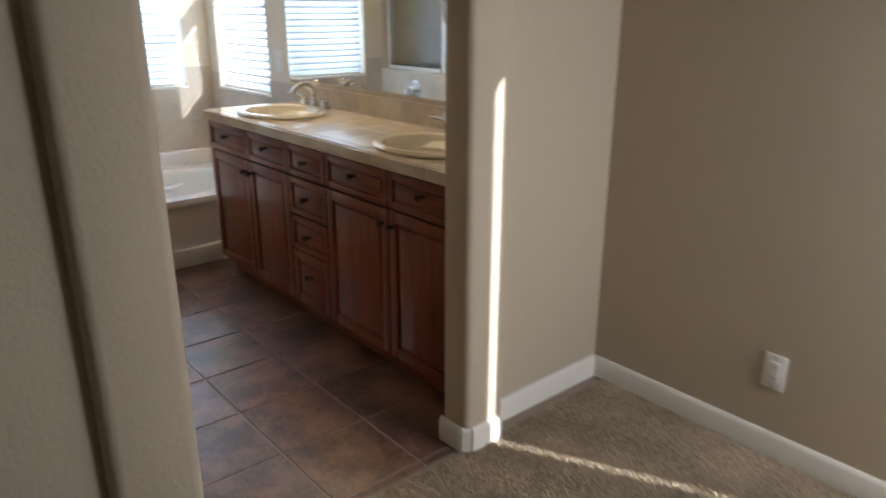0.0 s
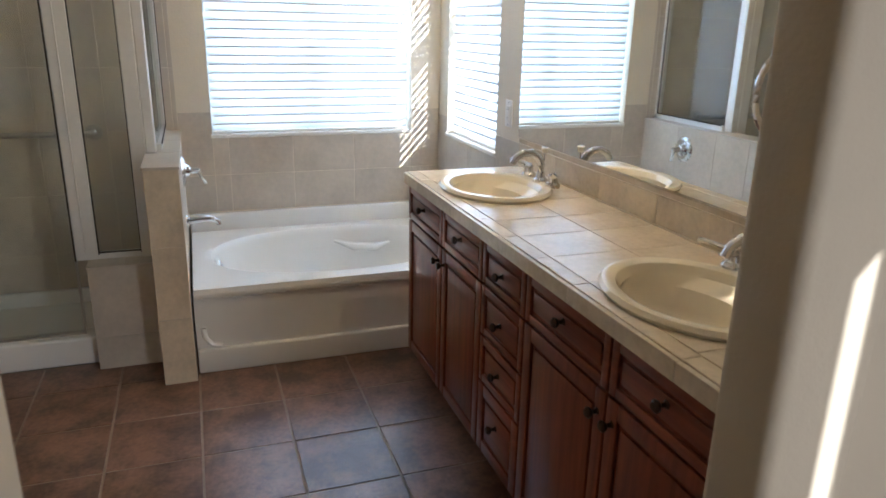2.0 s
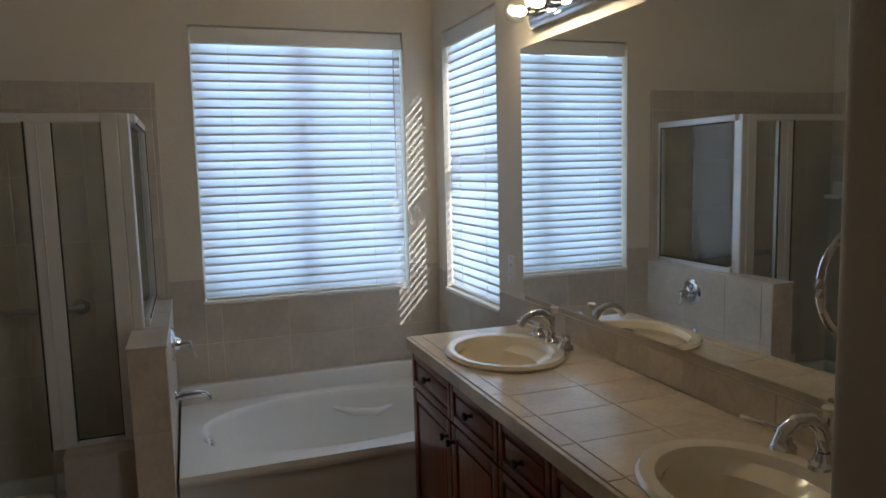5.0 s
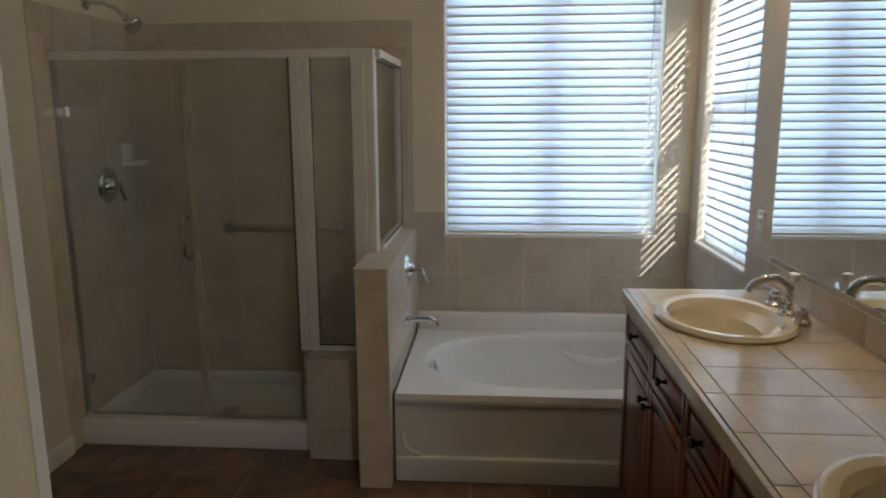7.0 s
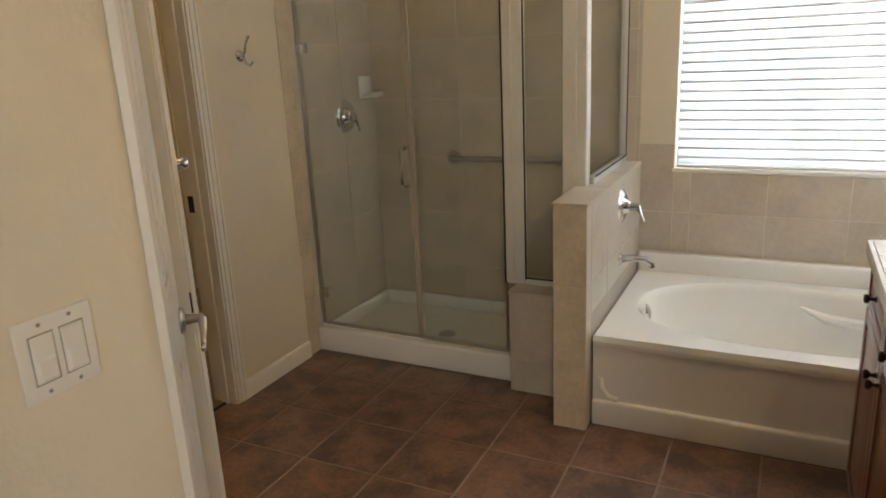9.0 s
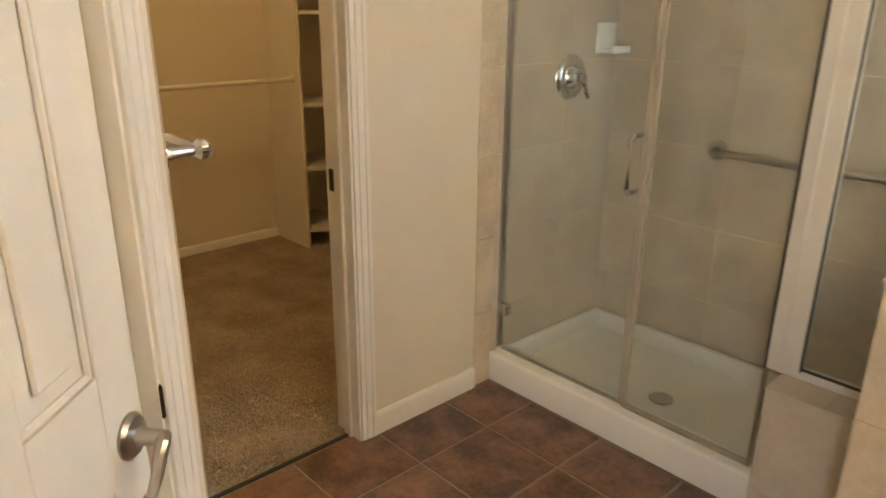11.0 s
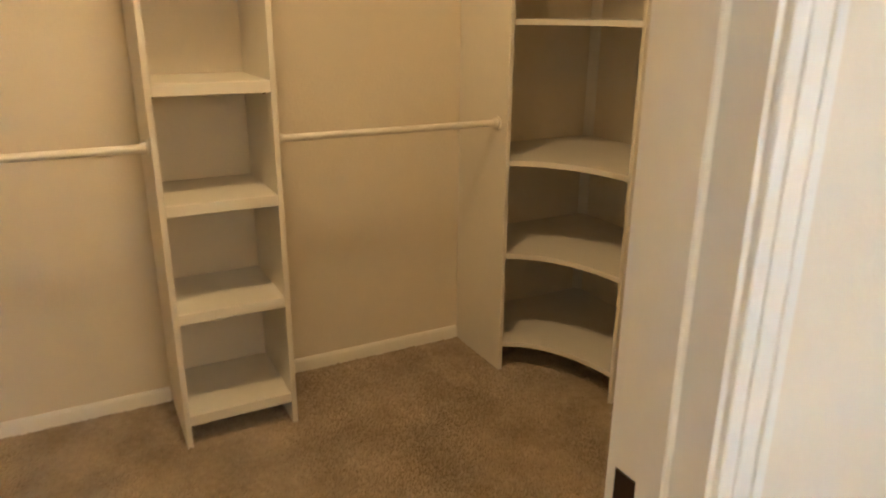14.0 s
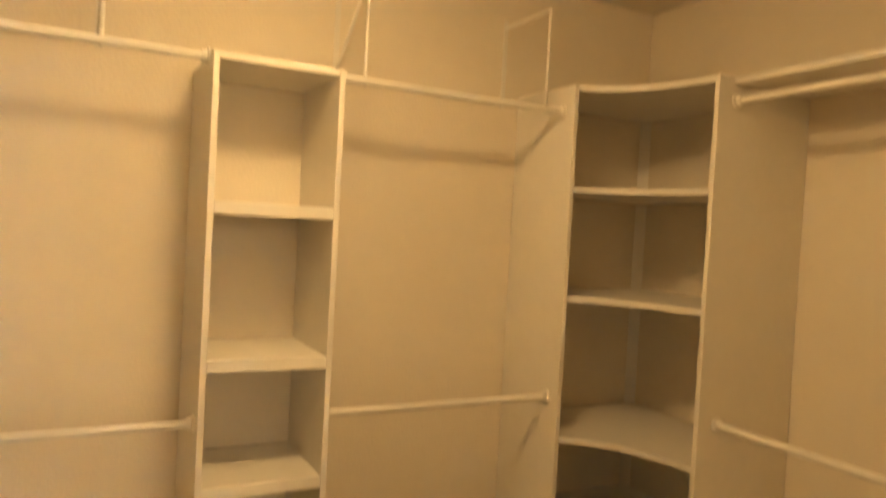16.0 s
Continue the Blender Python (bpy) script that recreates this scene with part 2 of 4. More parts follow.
# north wall with its window
W1 = (0.642, 1.703, 0.872, 2.215)
b = Build()
b.box((WX - T, NY + 0.002, 0), (W1[0], NY + 0.16, CEIL)).box((W1[1], NY + 0.002, 0), (EX + 0.16, NY + 0.16, CEIL))
b.box((W1[0], NY + 0.002, 0), (W1[1], NY + 0.16, W1[2])).box((W1[0], NY + 0.002, W1[3]), (W1[1], NY + 0.16, CEIL))
structure(b.done("wall_north", PAINT, smooth=False), "cream painted bathroom wall behind the tub and shower")
# east wall with its window
W2 = (3.685, 4.36, 0.87, 2.20)
b = Build()
b.box((EX, 1.46, 0), (EX + 0.16, W2[0], CEIL)).box((EX, W2[1], 0), (EX + 0.16, NY + 0.002, CEIL))
b.box((EX, W2[0], 0), (EX + 0.16, W2[1], W2[2])).box((EX, W2[0], W2[3]), (EX + 0.16, W2[1], CEIL))
structure(b.done("wall_east", PAINT, smooth=False), "cream painted bathroom wall behind the vanity")
# west wall with the closet doorway
D0, D1, DH = 2.457, 3.190, 2.06
b = Build()
b.box((WX - T, CS, 0), (WX, D0, CEIL)).box((WX - T, D1, 0), (WX, NY + 0.002, CEIL)).box((WX - T, D0, DH), (WX, D1, CEIL))
structure(b.done("wall_west", PAINT, smooth=False), "cream painted wall between bathroom and walk-in closet")
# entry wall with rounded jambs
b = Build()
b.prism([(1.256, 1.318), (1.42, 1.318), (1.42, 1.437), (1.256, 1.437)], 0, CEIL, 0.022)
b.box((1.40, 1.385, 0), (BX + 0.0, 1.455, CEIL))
structure(b.done("wall_entry_east", WALL_DARKER), "cream wall end with rounded corners beside the bathroom entry")
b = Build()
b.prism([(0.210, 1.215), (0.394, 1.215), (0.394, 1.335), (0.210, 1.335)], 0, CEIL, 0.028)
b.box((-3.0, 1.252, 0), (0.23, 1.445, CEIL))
structure(b.done("wall_entry_west", WALL_DARKER), "tan bedroom wall ending in a rounded jamb at the entry")
TW = 0.600
# toilet room: wall with switch, diagonal wall with door, wall with towel bar
CK = (0.235, 1.815)
CF = (-0.275, 2.365)
dv = Vector((CF[0] - CK[0], CF[1] - CK[1], 0))
DL = dv.length
dv.normalize()
dn = Vector((-dv.y, dv.x, 0)) * -1          # faces the room
diag = Matrix(((dv.x, dn.x, 0, CK[0]), (dv.y, dn.y, 0, CK[1]), (0, 0, 1, 0), (0, 0, 0, 1)))
b = Build()
b.prism([(0.18, 1.44), (CK[0], 1.44), CK, (CK[0] - 0.10, CK[1] - 0.01), (0.18, 1.75)], 0, CEIL)
structure(b.done("wall_switch", PAINT, smooth=False), "short cream wall that carries the light switches")
b = Build()
b.prism([(WX, 2.245), (-0.295, 2.245), (-0.315, 2.285), CF, (WX, 2.365)], 0, CEIL)
structure(b.done("wall_towel", PAINT, smooth=False), "cream wall with a towel bar beside the closet doorway")
structure(Build().box((0, -0.11, 2.09), (DL, -0.002, CEIL)).box((0.045 + TW + 0.016, -0.11, 0), (DL - 0.004, -0.002, 2.09)).box((0.004, -0.11, 0), (0.043, -0.002, 2.09)).done("wall_diagonal", PAINT, smooth=False, m=diag), "diagonal cream wall above the toilet room door")
# closet walls
structure(slab("wall_closet_back", (CX - T, CS - T, 0), (CX, CN + T, CEIL), PAINT), "cream painted back wall of the closet")
structure(slab("wall_closet_north", (CX, CN, 0), (WX - T, CN + T, CEIL), PAINT), "cream painted side wall of the closet")
structure(slab("wall_closet_south", (CX, CS - T, 0), (WX - T, CS, CEIL), PAINT), "cream painted far side wall of the closet")
structure(slab("wall_closet_stub", (WX - T, NY + 0.16, 0), (WX, CN + T, CEIL), PAINT), "cream wall end beside the closet")
# bedroom walls; an unseen slit is added to shape the sun streak
gy0, gy1 = -0.025, 0.085
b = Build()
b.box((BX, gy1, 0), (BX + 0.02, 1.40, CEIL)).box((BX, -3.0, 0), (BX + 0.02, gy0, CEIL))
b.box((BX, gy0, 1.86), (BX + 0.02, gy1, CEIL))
structure(b.done("wall_bedroom_east", WALL_DARKER, smooth=False), "tan bedroom wall with an outlet")
structure(slab("wall_bedroom_south", (-3.0, -3.1, 0), (BX + 0.02, -3.0, CEIL), WALL_DARKER), "tan bedroom wall")
structure(slab("wall_bedroom_west", (-3.1, -3.1, 0), (-3.0, 1.445, CEIL), WALL_DARKER), "tan bedroom wall")
# ceilings
structure(slab("ceiling_bath", (WX - T, 1.31, CEIL), (EX + 0.16, NY + 0.16, CEIL + 0.1), PAINT_CEIL), "cream painted bathroom ceiling", "ceiling")
structure(slab("ceiling_closet", (CX - T, 1.45, CLOSET_CEIL), (WX - T - 0.003, CN + T, CLOSET_CEIL + 0.1), PAINT_CEIL), "cream painted closet ceiling", "ceiling")
structure(slab("ceiling_bedroom", (-3.1, -3.1, CEIL), (BX + 0.02, 1.305, CEIL + 0.1), PAINT_CEIL), "cream painted bedroom ceiling", "ceiling")
# floors
structure(slab("floor_bath", (WX - 0.06, 1.335, -0.1), (EX + 0.1, NY + 0.1, -0.0025), FGROUT), "tiled bathroom floor with pale grout", "floor")
b = Build().box((-3.0, -3.0, -0.1), (BX, 1.335, 0.0))
structure(b.done("floor_bedroom", CARPET), "beige cut-pile bedroom carpet", "carpet")
b = Build().box((CX, CS, -0.1), (WX - 0.06, CN, 0.0))
structure(b.done("floor_closet", CARPET), "beige cut-pile closet carpet", "carpet")


def pile(name, x0, x1, y0, y1, n, seed, parent_label):
    """Short carpet tufts as one mesh."""
    rnd = random.Random(seed)
    vs, fs = [], []
    for _ in range(n):
        x, y = rnd.uniform(x0, x1), rnd.uniform(y0, y1)
        r, h, a = rnd.uniform(0.003, 0.006), rnd.uniform(0.004, 0.010), rnd.uniform(0, 6.28)
        dx, dy = rnd.uniform(-0.005, 0.005), rnd.uniform(-0.005, 0.005)
        k = len(vs)
        for j in range(3):
            vs.append((x + r * math.cos(a + j * 2.094), y + r * math.sin(a + j * 2.094), 0.0))
        vs.append((x + dx, y + dy, h))
        fs += [(k, k + 1, k + 3), (k + 1, k + 2, k + 3), (k + 2, k, k + 3)]
    me = bpy.data.meshes.new(name)
    me.from_pydata(vs, [], fs)
    me.materials.append(CARPET)
    return tagged(new(name, me), parent_label, "carpet pile", kind="stuff")


pile("carpet_pile", 0.2, BX - 0.005, 0.1, 1.33, 80000, 3, "tufts of beige bedroom carpet")
pile("carpet_pile", CX + 0.005, WX - 0.06, 1.9, CN - 0.005, 170000, 4, "tufts of beige closet carpet")


# baseboards: an upright profile with a rounded top
def baseboard(pts, material=WHITE, h=0.085, t=0.013, name="baseboard", cap0=True):
    """Runs along plan points, standing on the left side of the line."""
    o = Build()
    for p, q in zip(pts, pts[1:]):
        p, q = Vector((*p, 0)), Vector((*q, 0))
        d = (q - p).normalized()
        n = Vector((-d.y, d.x, 0))
        prof = [(0, 0), (t, 0), (t, h - 0.014), (t * 0.75, h - 0.006), (t * 0.35, h), (0, h)]
        a = [o.bm.verts.new(p + n * u + Vector((0, 0, v))) for u, v in prof]
        c = [o.bm.verts.new(q + n * u + Vector((0, 0, v))) for u, v in prof]
        for i in range(len(prof)):
            j = (i + 1) % len(prof)
            o.bm.faces.new((a[i], a[j], c[j], c[i]))
        o.bm.faces.new(a), o.bm.faces.new(c[::-1])
    return structure(o.done(name, material), "white painted baseboard with a rounded top", "baseboard")


baseboard([(BX, -3.0), (BX, 1.385)])
baseboard([(BX, 1.385), (1.42, 1.385)])
baseboard([(1.42, 1.398), (1.42, 1.338), (1.40, 1.318), (1.276, 1.318), (1.256, 1.338), (1.256, 1.437)])
baseboard([(0.394, 1.335), (0.394, 1.241), (0.368, 1.215), (0.210, 1.215)])
baseboard([(0.210, 1.252), (-3.0, 1.252)])
baseboard([(WX, 3.717), (WX, D1 + 0.050)])
baseboard([(CK[0], CK[1]), (CK[0], 1.45)])
baseboard([(-0.275, 2.365), (WX, 2.365)])
baseboard([(CX, 2.905), (CX, CS)], h=0.058)
baseboard([(CX, 4.12), (CX, 3.286)], h=0.058)
baseboard([(WX - T, CN), (-2.38, CN)], h=0.058)
baseboard([(CX, CS), (WX - T, CS)], h=0.058)
baseboard([(WX - T, CS), (WX - T, D0 - 0.06)], h=0.058)
baseboard([(WX - T, D1 + 0.06), (WX - T, CN)], h=0.058)


# doorway trim: fluted casing, jamb and stop
def casing(name, m, w, h, depth, label, stop=0.5, sides=(1, 1), face=(1, 1)):
    """Trim of an opening w wide; local x across, y outward, z up; the wall runs from y = -depth to 0."""
    o = Build()
    for s, on in ((0, sides[0]), (1, sides[1])):
        x = 0.0 if s == 0 else w
        sg = 1 if s == 0 else -1
        o.box(sorted_lo((x, -depth - 0.004, 0), (x + sg * 0.016, 0.004, h)), sorted_hi((x, -depth - 0.004, 0), (x + sg * 0.016, 0.004, h)))
        o.box(sorted_lo((x + sg * 0.016, -depth * stop - 0.018, 0), (x + sg * 0.027, -depth * stop + 0.018, h)), sorted_hi((x + sg * 0.016, -depth * stop - 0.018, 0), (x + sg * 0.027, -depth * stop + 0.018, h)), 0.002)
        for k, (y0, y1) in enumerate(((0.0, 0.016), (-depth - 0.016, -depth))):
            if not face[k]:
                continue
            for a0, a1, e in ((0.0, 0.018, -0.004), (0.018, 0.042, -0.002), (0.042, 0.057, 0.0)):
                p, q = (x - sg * a0 + sg * 0.008, y0 - (e if k else 0), 0), (x - sg * a1 + sg * 0.008, y1 + (0 if k else e), h + 0.05)
                o.box(sorted_lo(p, q), sorted_hi(p, q), 0.0015)
            p, q = (x - sg * 0.0 + sg * 0.006, y0 + (0 if not k else 0.004), 0), (x - sg * 0.046, y1 - (0.008 if not k else -0.0), h + 0.05)
            o.box(sorted_lo(p, q), sorted_hi(p, q))
    o.box((0.0, -depth - 0.004, h - 0.016), (w, 0.004, h))
    for k, (y0, y1) in enumerate(((0.0, 0.015), (-depth - 0.015, -depth))):
        if face[k]:
            o.box((-0.05, y0, h - 0.008), (w + 0.05, y1, h + 0.05), 0.003)
    return structure(o.done(name, WHITE, m=m), label, "door trim")


def sorted_lo(p, q):
    return [min(a, c) for a, c in zip(p, q)]


def sorted_hi(p, q):
    return [max(a, c) for a, c in zip(p, q)]


# closet doorway: local x runs north, y runs east
closet_way = Matrix(((0, 1, 0, WX), (1, 0, 0, D0), (0, 0, 1, 0), (0, 0, 0, 1)))
casing("trim_closet_door", closet_way, D1 - D0, DH, T, "white moulded trim of the closet doorway", stop=0.45)
# toilet room doorway on the diagonal
casing("trim_toilet_door", diag @ pose(0.045, 0, 0), TW, 2.06, 0.10, "white moulded trim of the toilet room doorway", stop=0.75, face=(1, 0))


# panelled doors
def panel_door(name, w, h, t, label, m, cols, rows):
    """Local x from the hinge edge, y through the leaf (0 to -t), z up."""
    e = thing(name, label, "door", kind="structure")
    e.matrix_world = m
    o = Build()
    st = 0.1 if w > 0.62 else 0.092
    o.box((0, -t + 0.009, 0.012), (w, -0.009, h))
    pw = (w - st * 2 - 0.1 * (cols - 1)) / cols
    spans = [(st + i * (pw + 0.1), st + i * (pw + 0.1) + pw) for i in range(cols)]
    uprights = [(0, st)] + [(a[1], c[0]) for a, c in zip(spans, spans[1:])] + [(w - st, w)]
    rails = [(0.012, rows[0][0])] + [(a[1], c[0]) for a, c in zip(rows, rows[1:])] + [(rows[-1][1], h)]
    for y0, y1 in ((-0.010, 0), (-t, -t + 0.010)):
        for a, c in uprights:
            o.box((a, y0, 0.012), (c, y1, h), 0.002)
        for a, c in rails:
            for s in spans:
                o.box((s[0], y0, a), (s[1], y1, c))
        for s in spans:
            for a, c in rows:
                yy = sorted((y0 if y0 > -t + 0.001 else y1, (y1 - 0.002) if y1 == 0 else (y0 + 0.002)))
                for f, g in (((s[0], a), (s[0] + 0.012, c)), ((s[1] - 0.012, a), (s[1], c)), ((s[0], a), (s[1], a + 0.012)), ((s[0], c - 0.012), (s[1], c))):
                    o.box((f[0], yy[0], f[1]), (g[0], yy[1], g[1]), 0.003)
                o.box((s[0] + 0.035, yy[0], a + 0.035), (s[1] - 0.035, yy[1], c - 0.035), 0.006)
    leaf = o.done("leaf", WHITE, e)
    return e


def lever(parent, x, z, y, out, towards):
    """A lever set: rosette, neck and a curved lever that ends in a scroll. out: +1 or -1 along y."""
    o = Build()
    o.lathe([(0.0, 0.0), (0.033, 0.0), (0.033, 0.004), (0.028, 0.010), (0.014, 0.014), (0.011, 0.030), (0.011, 0.052), (0.0, 0.056)], (x, y, z), (0, out, 0), 24)
    path = ((-0.004, 0.046, 0.0), (0.014, 0.053, -0.001), (0.028, 0.054, -0.014), (0.036, 0.052, -0.034), (0.050, 0.050, -0.052), (0.064, 0.049, -0.058), (0.072, 0.050, -0.050), (0.066, 0.052, -0.043))
    pts = [(x + towards * a, y + out * c, z + d) for a, c, d in path]
    o.tube(pts, [0.011, 0.011, 0.010, 0.008, 0.007, 0.007, 0.007, 0.006], 10)
    return tagged(o.done("handle", NICKEL, parent), "brushed nickel lever handle")


def hinge(parent, p, axis_y, label="grey steel hinge"):
    o = Build()
    o.box((p[0] - 0.0015, p[1] - 0.016, p[2] - 0.045), (p[0] + 0.0015, p[1] + 0.016, p[2] + 0.045), 0.001)
    for k in (-0.03, 0, 0.03):
        o.lathe([(0, 0), (0.004, 0), (0.003, 0.002), (0, 0.002)], (p[0] + 0.0015, p[1] + 0.004 * (1 if k else -1), p[2] + k), (1, 0, 0), 8)
    return tagged(o.done("hinge", STEEL, parent), label)


# toilet room door, shut; its latch side is at the towel bar end
DW = TW - 0.036
td = panel_door("door_toilet_room", DW, 2.035, 0.035, "closed white six-panel door of the toilet room", diag @ pose(0.063, -0.022, 0), 2, [(0.24, 0.80), (0.97, 1.62), (1.72, 1.92)])
lever(td, DW - 0.040, 0.852, 0.0, 1, -1)
for hz in (0.25, 1.03, 1.83):
    h_ = Build().tube([(-0.004, 0.006, hz - 0.045), (-0.004, 0.006, hz + 0.045)], 0.006, 10).box((-0.012, -0.002, hz - 0.045), (0.012, 0.002, hz + 0.045))
    tagged(h_.done("hinge", STEEL, td), "grey steel hinge")
o = Build().box((DW + 0.003, -0.02, 0.848), (DW + 0.013, 0.030, 0.908), 0.006)
tagged(o.done("strike", BRONZE, td), "dark strike plate on the jamb")

# closet door, swung into the closet; hinge edge faces the bathroom
cd_m = Matrix(((-1, 0, 0, WX - T - 0.034), (0, -1, 0, D0 + 0.030), (0, 0, 1, 0), (0, 0, 0, 1))) @ pose(0, 0, 0, 0, 0, 16.0)
cd = panel_door("door_closet", 0.70, 2.035, 0.035, "white six-panel closet door standing open inside", cd_m, 2, [(0.24, 0.80), (0.97, 1.62), (1.72, 1.92)])
lever(cd, 0.64, 0.905, -0.035, -1, -1)
lever(cd, 0.64, 0.905, 0.0, 1, -1)
for hz in (0.22, 1.03, 1.83):
    o = Build()
    o.box((-0.0025, -0.034, hz - 0.045), (0.0, -0.002, hz + 0.045), 0.001)
    for k in (-0.028, 0, 0.028):
        o.lathe([(0, 0), (0.004, 0), (0.003, 0.002), (0, 0.002)], (-0.0025, -0.018 + (0.006 if k else -0.006), hz + k), (-1, 0, 0), 8)
    tagged(o.done("hinge", STEEL, cd), "grey steel hinge")
sp = thing("strike_plate", "small bronze strike plate on the closet door jamb", "strike plate", kind="structure")
Build().box((WX - 0.110, D1 - 0.0185, 0.86), (WX - 0.070, D1 - 0.0155, 0.93), 0.001).done("plate", BRONZE, sp)

# closet threshold strip where carpet meets tile
structure(Build().tube([(WX - 0.055, D0 + 0.016, 0.0), (WX - 0.055, D1 - 0.016, 0.0)], 0.008, 8).done("trim_threshold", RUBBER), "dark carpet edge at the closet doorway", "threshold")


# ---- windows and blinds ----
def window(name, m, w, h, depth, mull_h, label):
    """Local x across, z up, y = 0 at the inner wall face and growing outward."""
    e = thing(name, label, "window", kind="structure")
    e.matrix_world = m
    f = 0.045
    o = Build()
    y0, y1 = depth - 0.06, depth
    for lo, hi in (((0, y0, 0), (f, y1, h)), ((w - f, y0, 0), (w, y1, h)), ((f, y0, 0), (w - f, y1, f)), ((f, y0, h - f), (w - f, y1, h))):
        o.box(lo, hi, 0.004)
    if mull_h:
        o.box((f, y0 - 0.003, h * 0.5 - 0.03), (w - f, y1, h * 0.5 + 0.03), 0.004)
    else:
        o.box((w * 0.5 - 0.035, y0 - 0.003, f), (w * 0.5 + 0.035, y1, h - f), 0.004)
    o.done("frame", VINYL, e)
    p = Build().box((f, y0 + 0.025, f), (w - f, y0 + 0.029, h - f)).done("pane", PANE, e)
    p.visible_shadow = False
    s = Build().box((0.0, 0.0, -0.004), (w, y0, 0.004), 0.002)
    s.box((-0.008, -0.012, -0.014), (w + 0.008, 0.004, 0.006), 0.004)
    s.done("sill", WHITE, e)
    return e


def blind(name, m, w, h, label, tilt):
    """A blind of many curved slats on cords, with a headrail."""
    e = thing(name, label, "blind")
    e.matrix_world = m
    o = Build()
    o.box((0.006, 0.012, h - 0.085), (w - 0.006, 0.022, h - 0.006), 0.003)
    o.box((0.006, 0.022, h - 0.05), (w - 0.006, 0.06, h - 0.006), 0.002)
    tagged(o.done("headrail", WHITE, e), "white valance")
    pitch, sw = 0.0430, 0.058
    n = int((h - 0.07) / pitch)
    base = None
    for i in range(n):
        z = 0.030 + i * pitch
        if base is None:
            vs, fs = [], []
            k = 7
            for j in range(k):
                u = (j / (k - 1) - 0.5) * sw
                bow = 0.009 * (1 - (2 * u / sw) ** 2)
                a = math.radians(tilt)
                y, zz = u * math.cos(a) - bow * math.sin(a), u * math.sin(a) + bow * math.cos(a)
                vs += [(0.010, y, zz), (w - 0.010, y, zz)]
                if j:
                    fs.append((2 * j - 2, 2 * j - 1, 2 * j + 1, 2 * j))
            base = bpy.data.meshes.new("slat")
            base.from_pydata(vs, [], fs)
            for p in base.polygons:
                p.use_smooth = True
            base.materials.append(BLIND)
            # opaque lower edge, added to draw the shade line between slats
            base.materials.append(PLASTIC)
            base.polygons[0].material_index = 1
        s = new("slat", base)
        s.parent = e
        s.location = (0, 0.042, z)
        s.rotation_euler = (math.radians(random.uniform(-1.5, 1.5)), 0, 0)
    Build().box((0.010, 0.022, 0.006), (w - 0.010, 0.060, 0.020), 0.004).done("bottom_rail", WHITE, e)
    for x in (0.18, w - 0.18):
        Build().tube([(x, 0.018, 0.02), (x, 0.018, h - 0.06)], 0.0012, 5).done("cord", WHITE, e)
    return e


n_m = pose(W1[0], NY + 0.008, W1[2])
window("window_north", n_m, W1[1] - W1[0], W1[3] - W1[2], 0.15, False, "white vinyl sliding window above the bathtub")
blind("blind", n_m, W1[1] - W1[0], W1[3] - W1[2], "white closed horizontal blind over the tub window", 67)
e_m = Matrix(((0, 1, 0, EX), (-1, 0, 0, W2[1]), (0, 0, 1, W2[2]), (0, 0, 0, 1)))
window("window_east", e_m, W2[1] - W2[0], W2[3] - W2[2], 0.15, True, "white vinyl hung window beside the vanity mirror")
blind("blind", e_m, W2[1] - W2[0], W2[3] - W2[2], "white half-open horizontal blind in the narrow window", 65)
wand = thing("blind_wand", "clear plastic tilt wand hanging beside the blind", "blind wand")
Build().tube([(W1[1] - 0.05, NY + 0.012, 2.12), (W1[1] - 0.052, NY + 0.010, 1.35)], 0.004, 8).done("rod", PLASTIC, wand)

# ---- bathtub ----
TX0, TX1, TY0, TY1, TZ = 0.497, EX, 3.575, NY - 0.03, 0.375
tub = thing("bathtub", "white acrylic built-in bathtub with an oval basin", "bathtub", (1.18, 4.0, 0))
o = Build()
cx, cy = (TX0 + TX1) / 2, 4.03
seg = 64
prof = [(1.0, 0.0), (0.985, -0.006), (0.965, -0.03), (0.93, -0.11), (0.88, -0.21), (0.80, -0.275), (0.60, -0.295), (0.0, -0.30)]
outer, rings = [], []


def oval(a, r):
    ex = 0.60 * r
    ey = 0.365 * r
    ca, sa = math.cos(a), math.sin(a)
    return cx + ex * math.copysign(abs(ca) ** 0.86, ca), cy + ey * math.copysign(abs(sa) ** 0.86, sa)


def rim_point(a):
    ca, sa = math.cos(a), math.sin(a)
    hx, hy0, hy1 = (TX1 - TX0) / 2, cy - TY0, TY1 - cy
    k = min(hx / max(abs(ca), 1e-6), (hy1 if sa > 0 else hy0) / max(abs(sa), 1e-6))
    return cx + ca * k, cy + sa * k


angs = sorted({i * 2 * math.pi / seg for i in range(seg)} | {math.atan2(y - cy, x - cx) % (2 * math.pi) for x in (TX0, TX1) for y in (TY0, TY1)})
edge0 = [o.bm.verts.new((*rim_point(a), TZ - 0.02)) for a in angs]
edge1 = [o.bm.verts.new((cx + (rim_point(a)[0] - cx) * 0.994, cy + (rim_point(a)[1] - cy) * 0.988, TZ)) for a in angs]
loops = [edge0, edge1]
mid = [o.bm.verts.new((*oval(a, 1.05), TZ + 0.001)) for a in angs]
loops.append(mid)
for r, dz in prof[:-1]:
    loops.append([o.bm.verts.new((*oval(a, r), TZ + dz)) for a in angs])
n = len(angs)
for q, w in zip(loops, loops[1:]):
    for k in range(n):
        o.bm.faces.new((q[k], q[(k + 1) % n], w[(k + 1) % n], w[k]))
o.bm.faces.new(loops[-1])
basin = o.done("basin", ACRYLIC)
basin.parent = tub
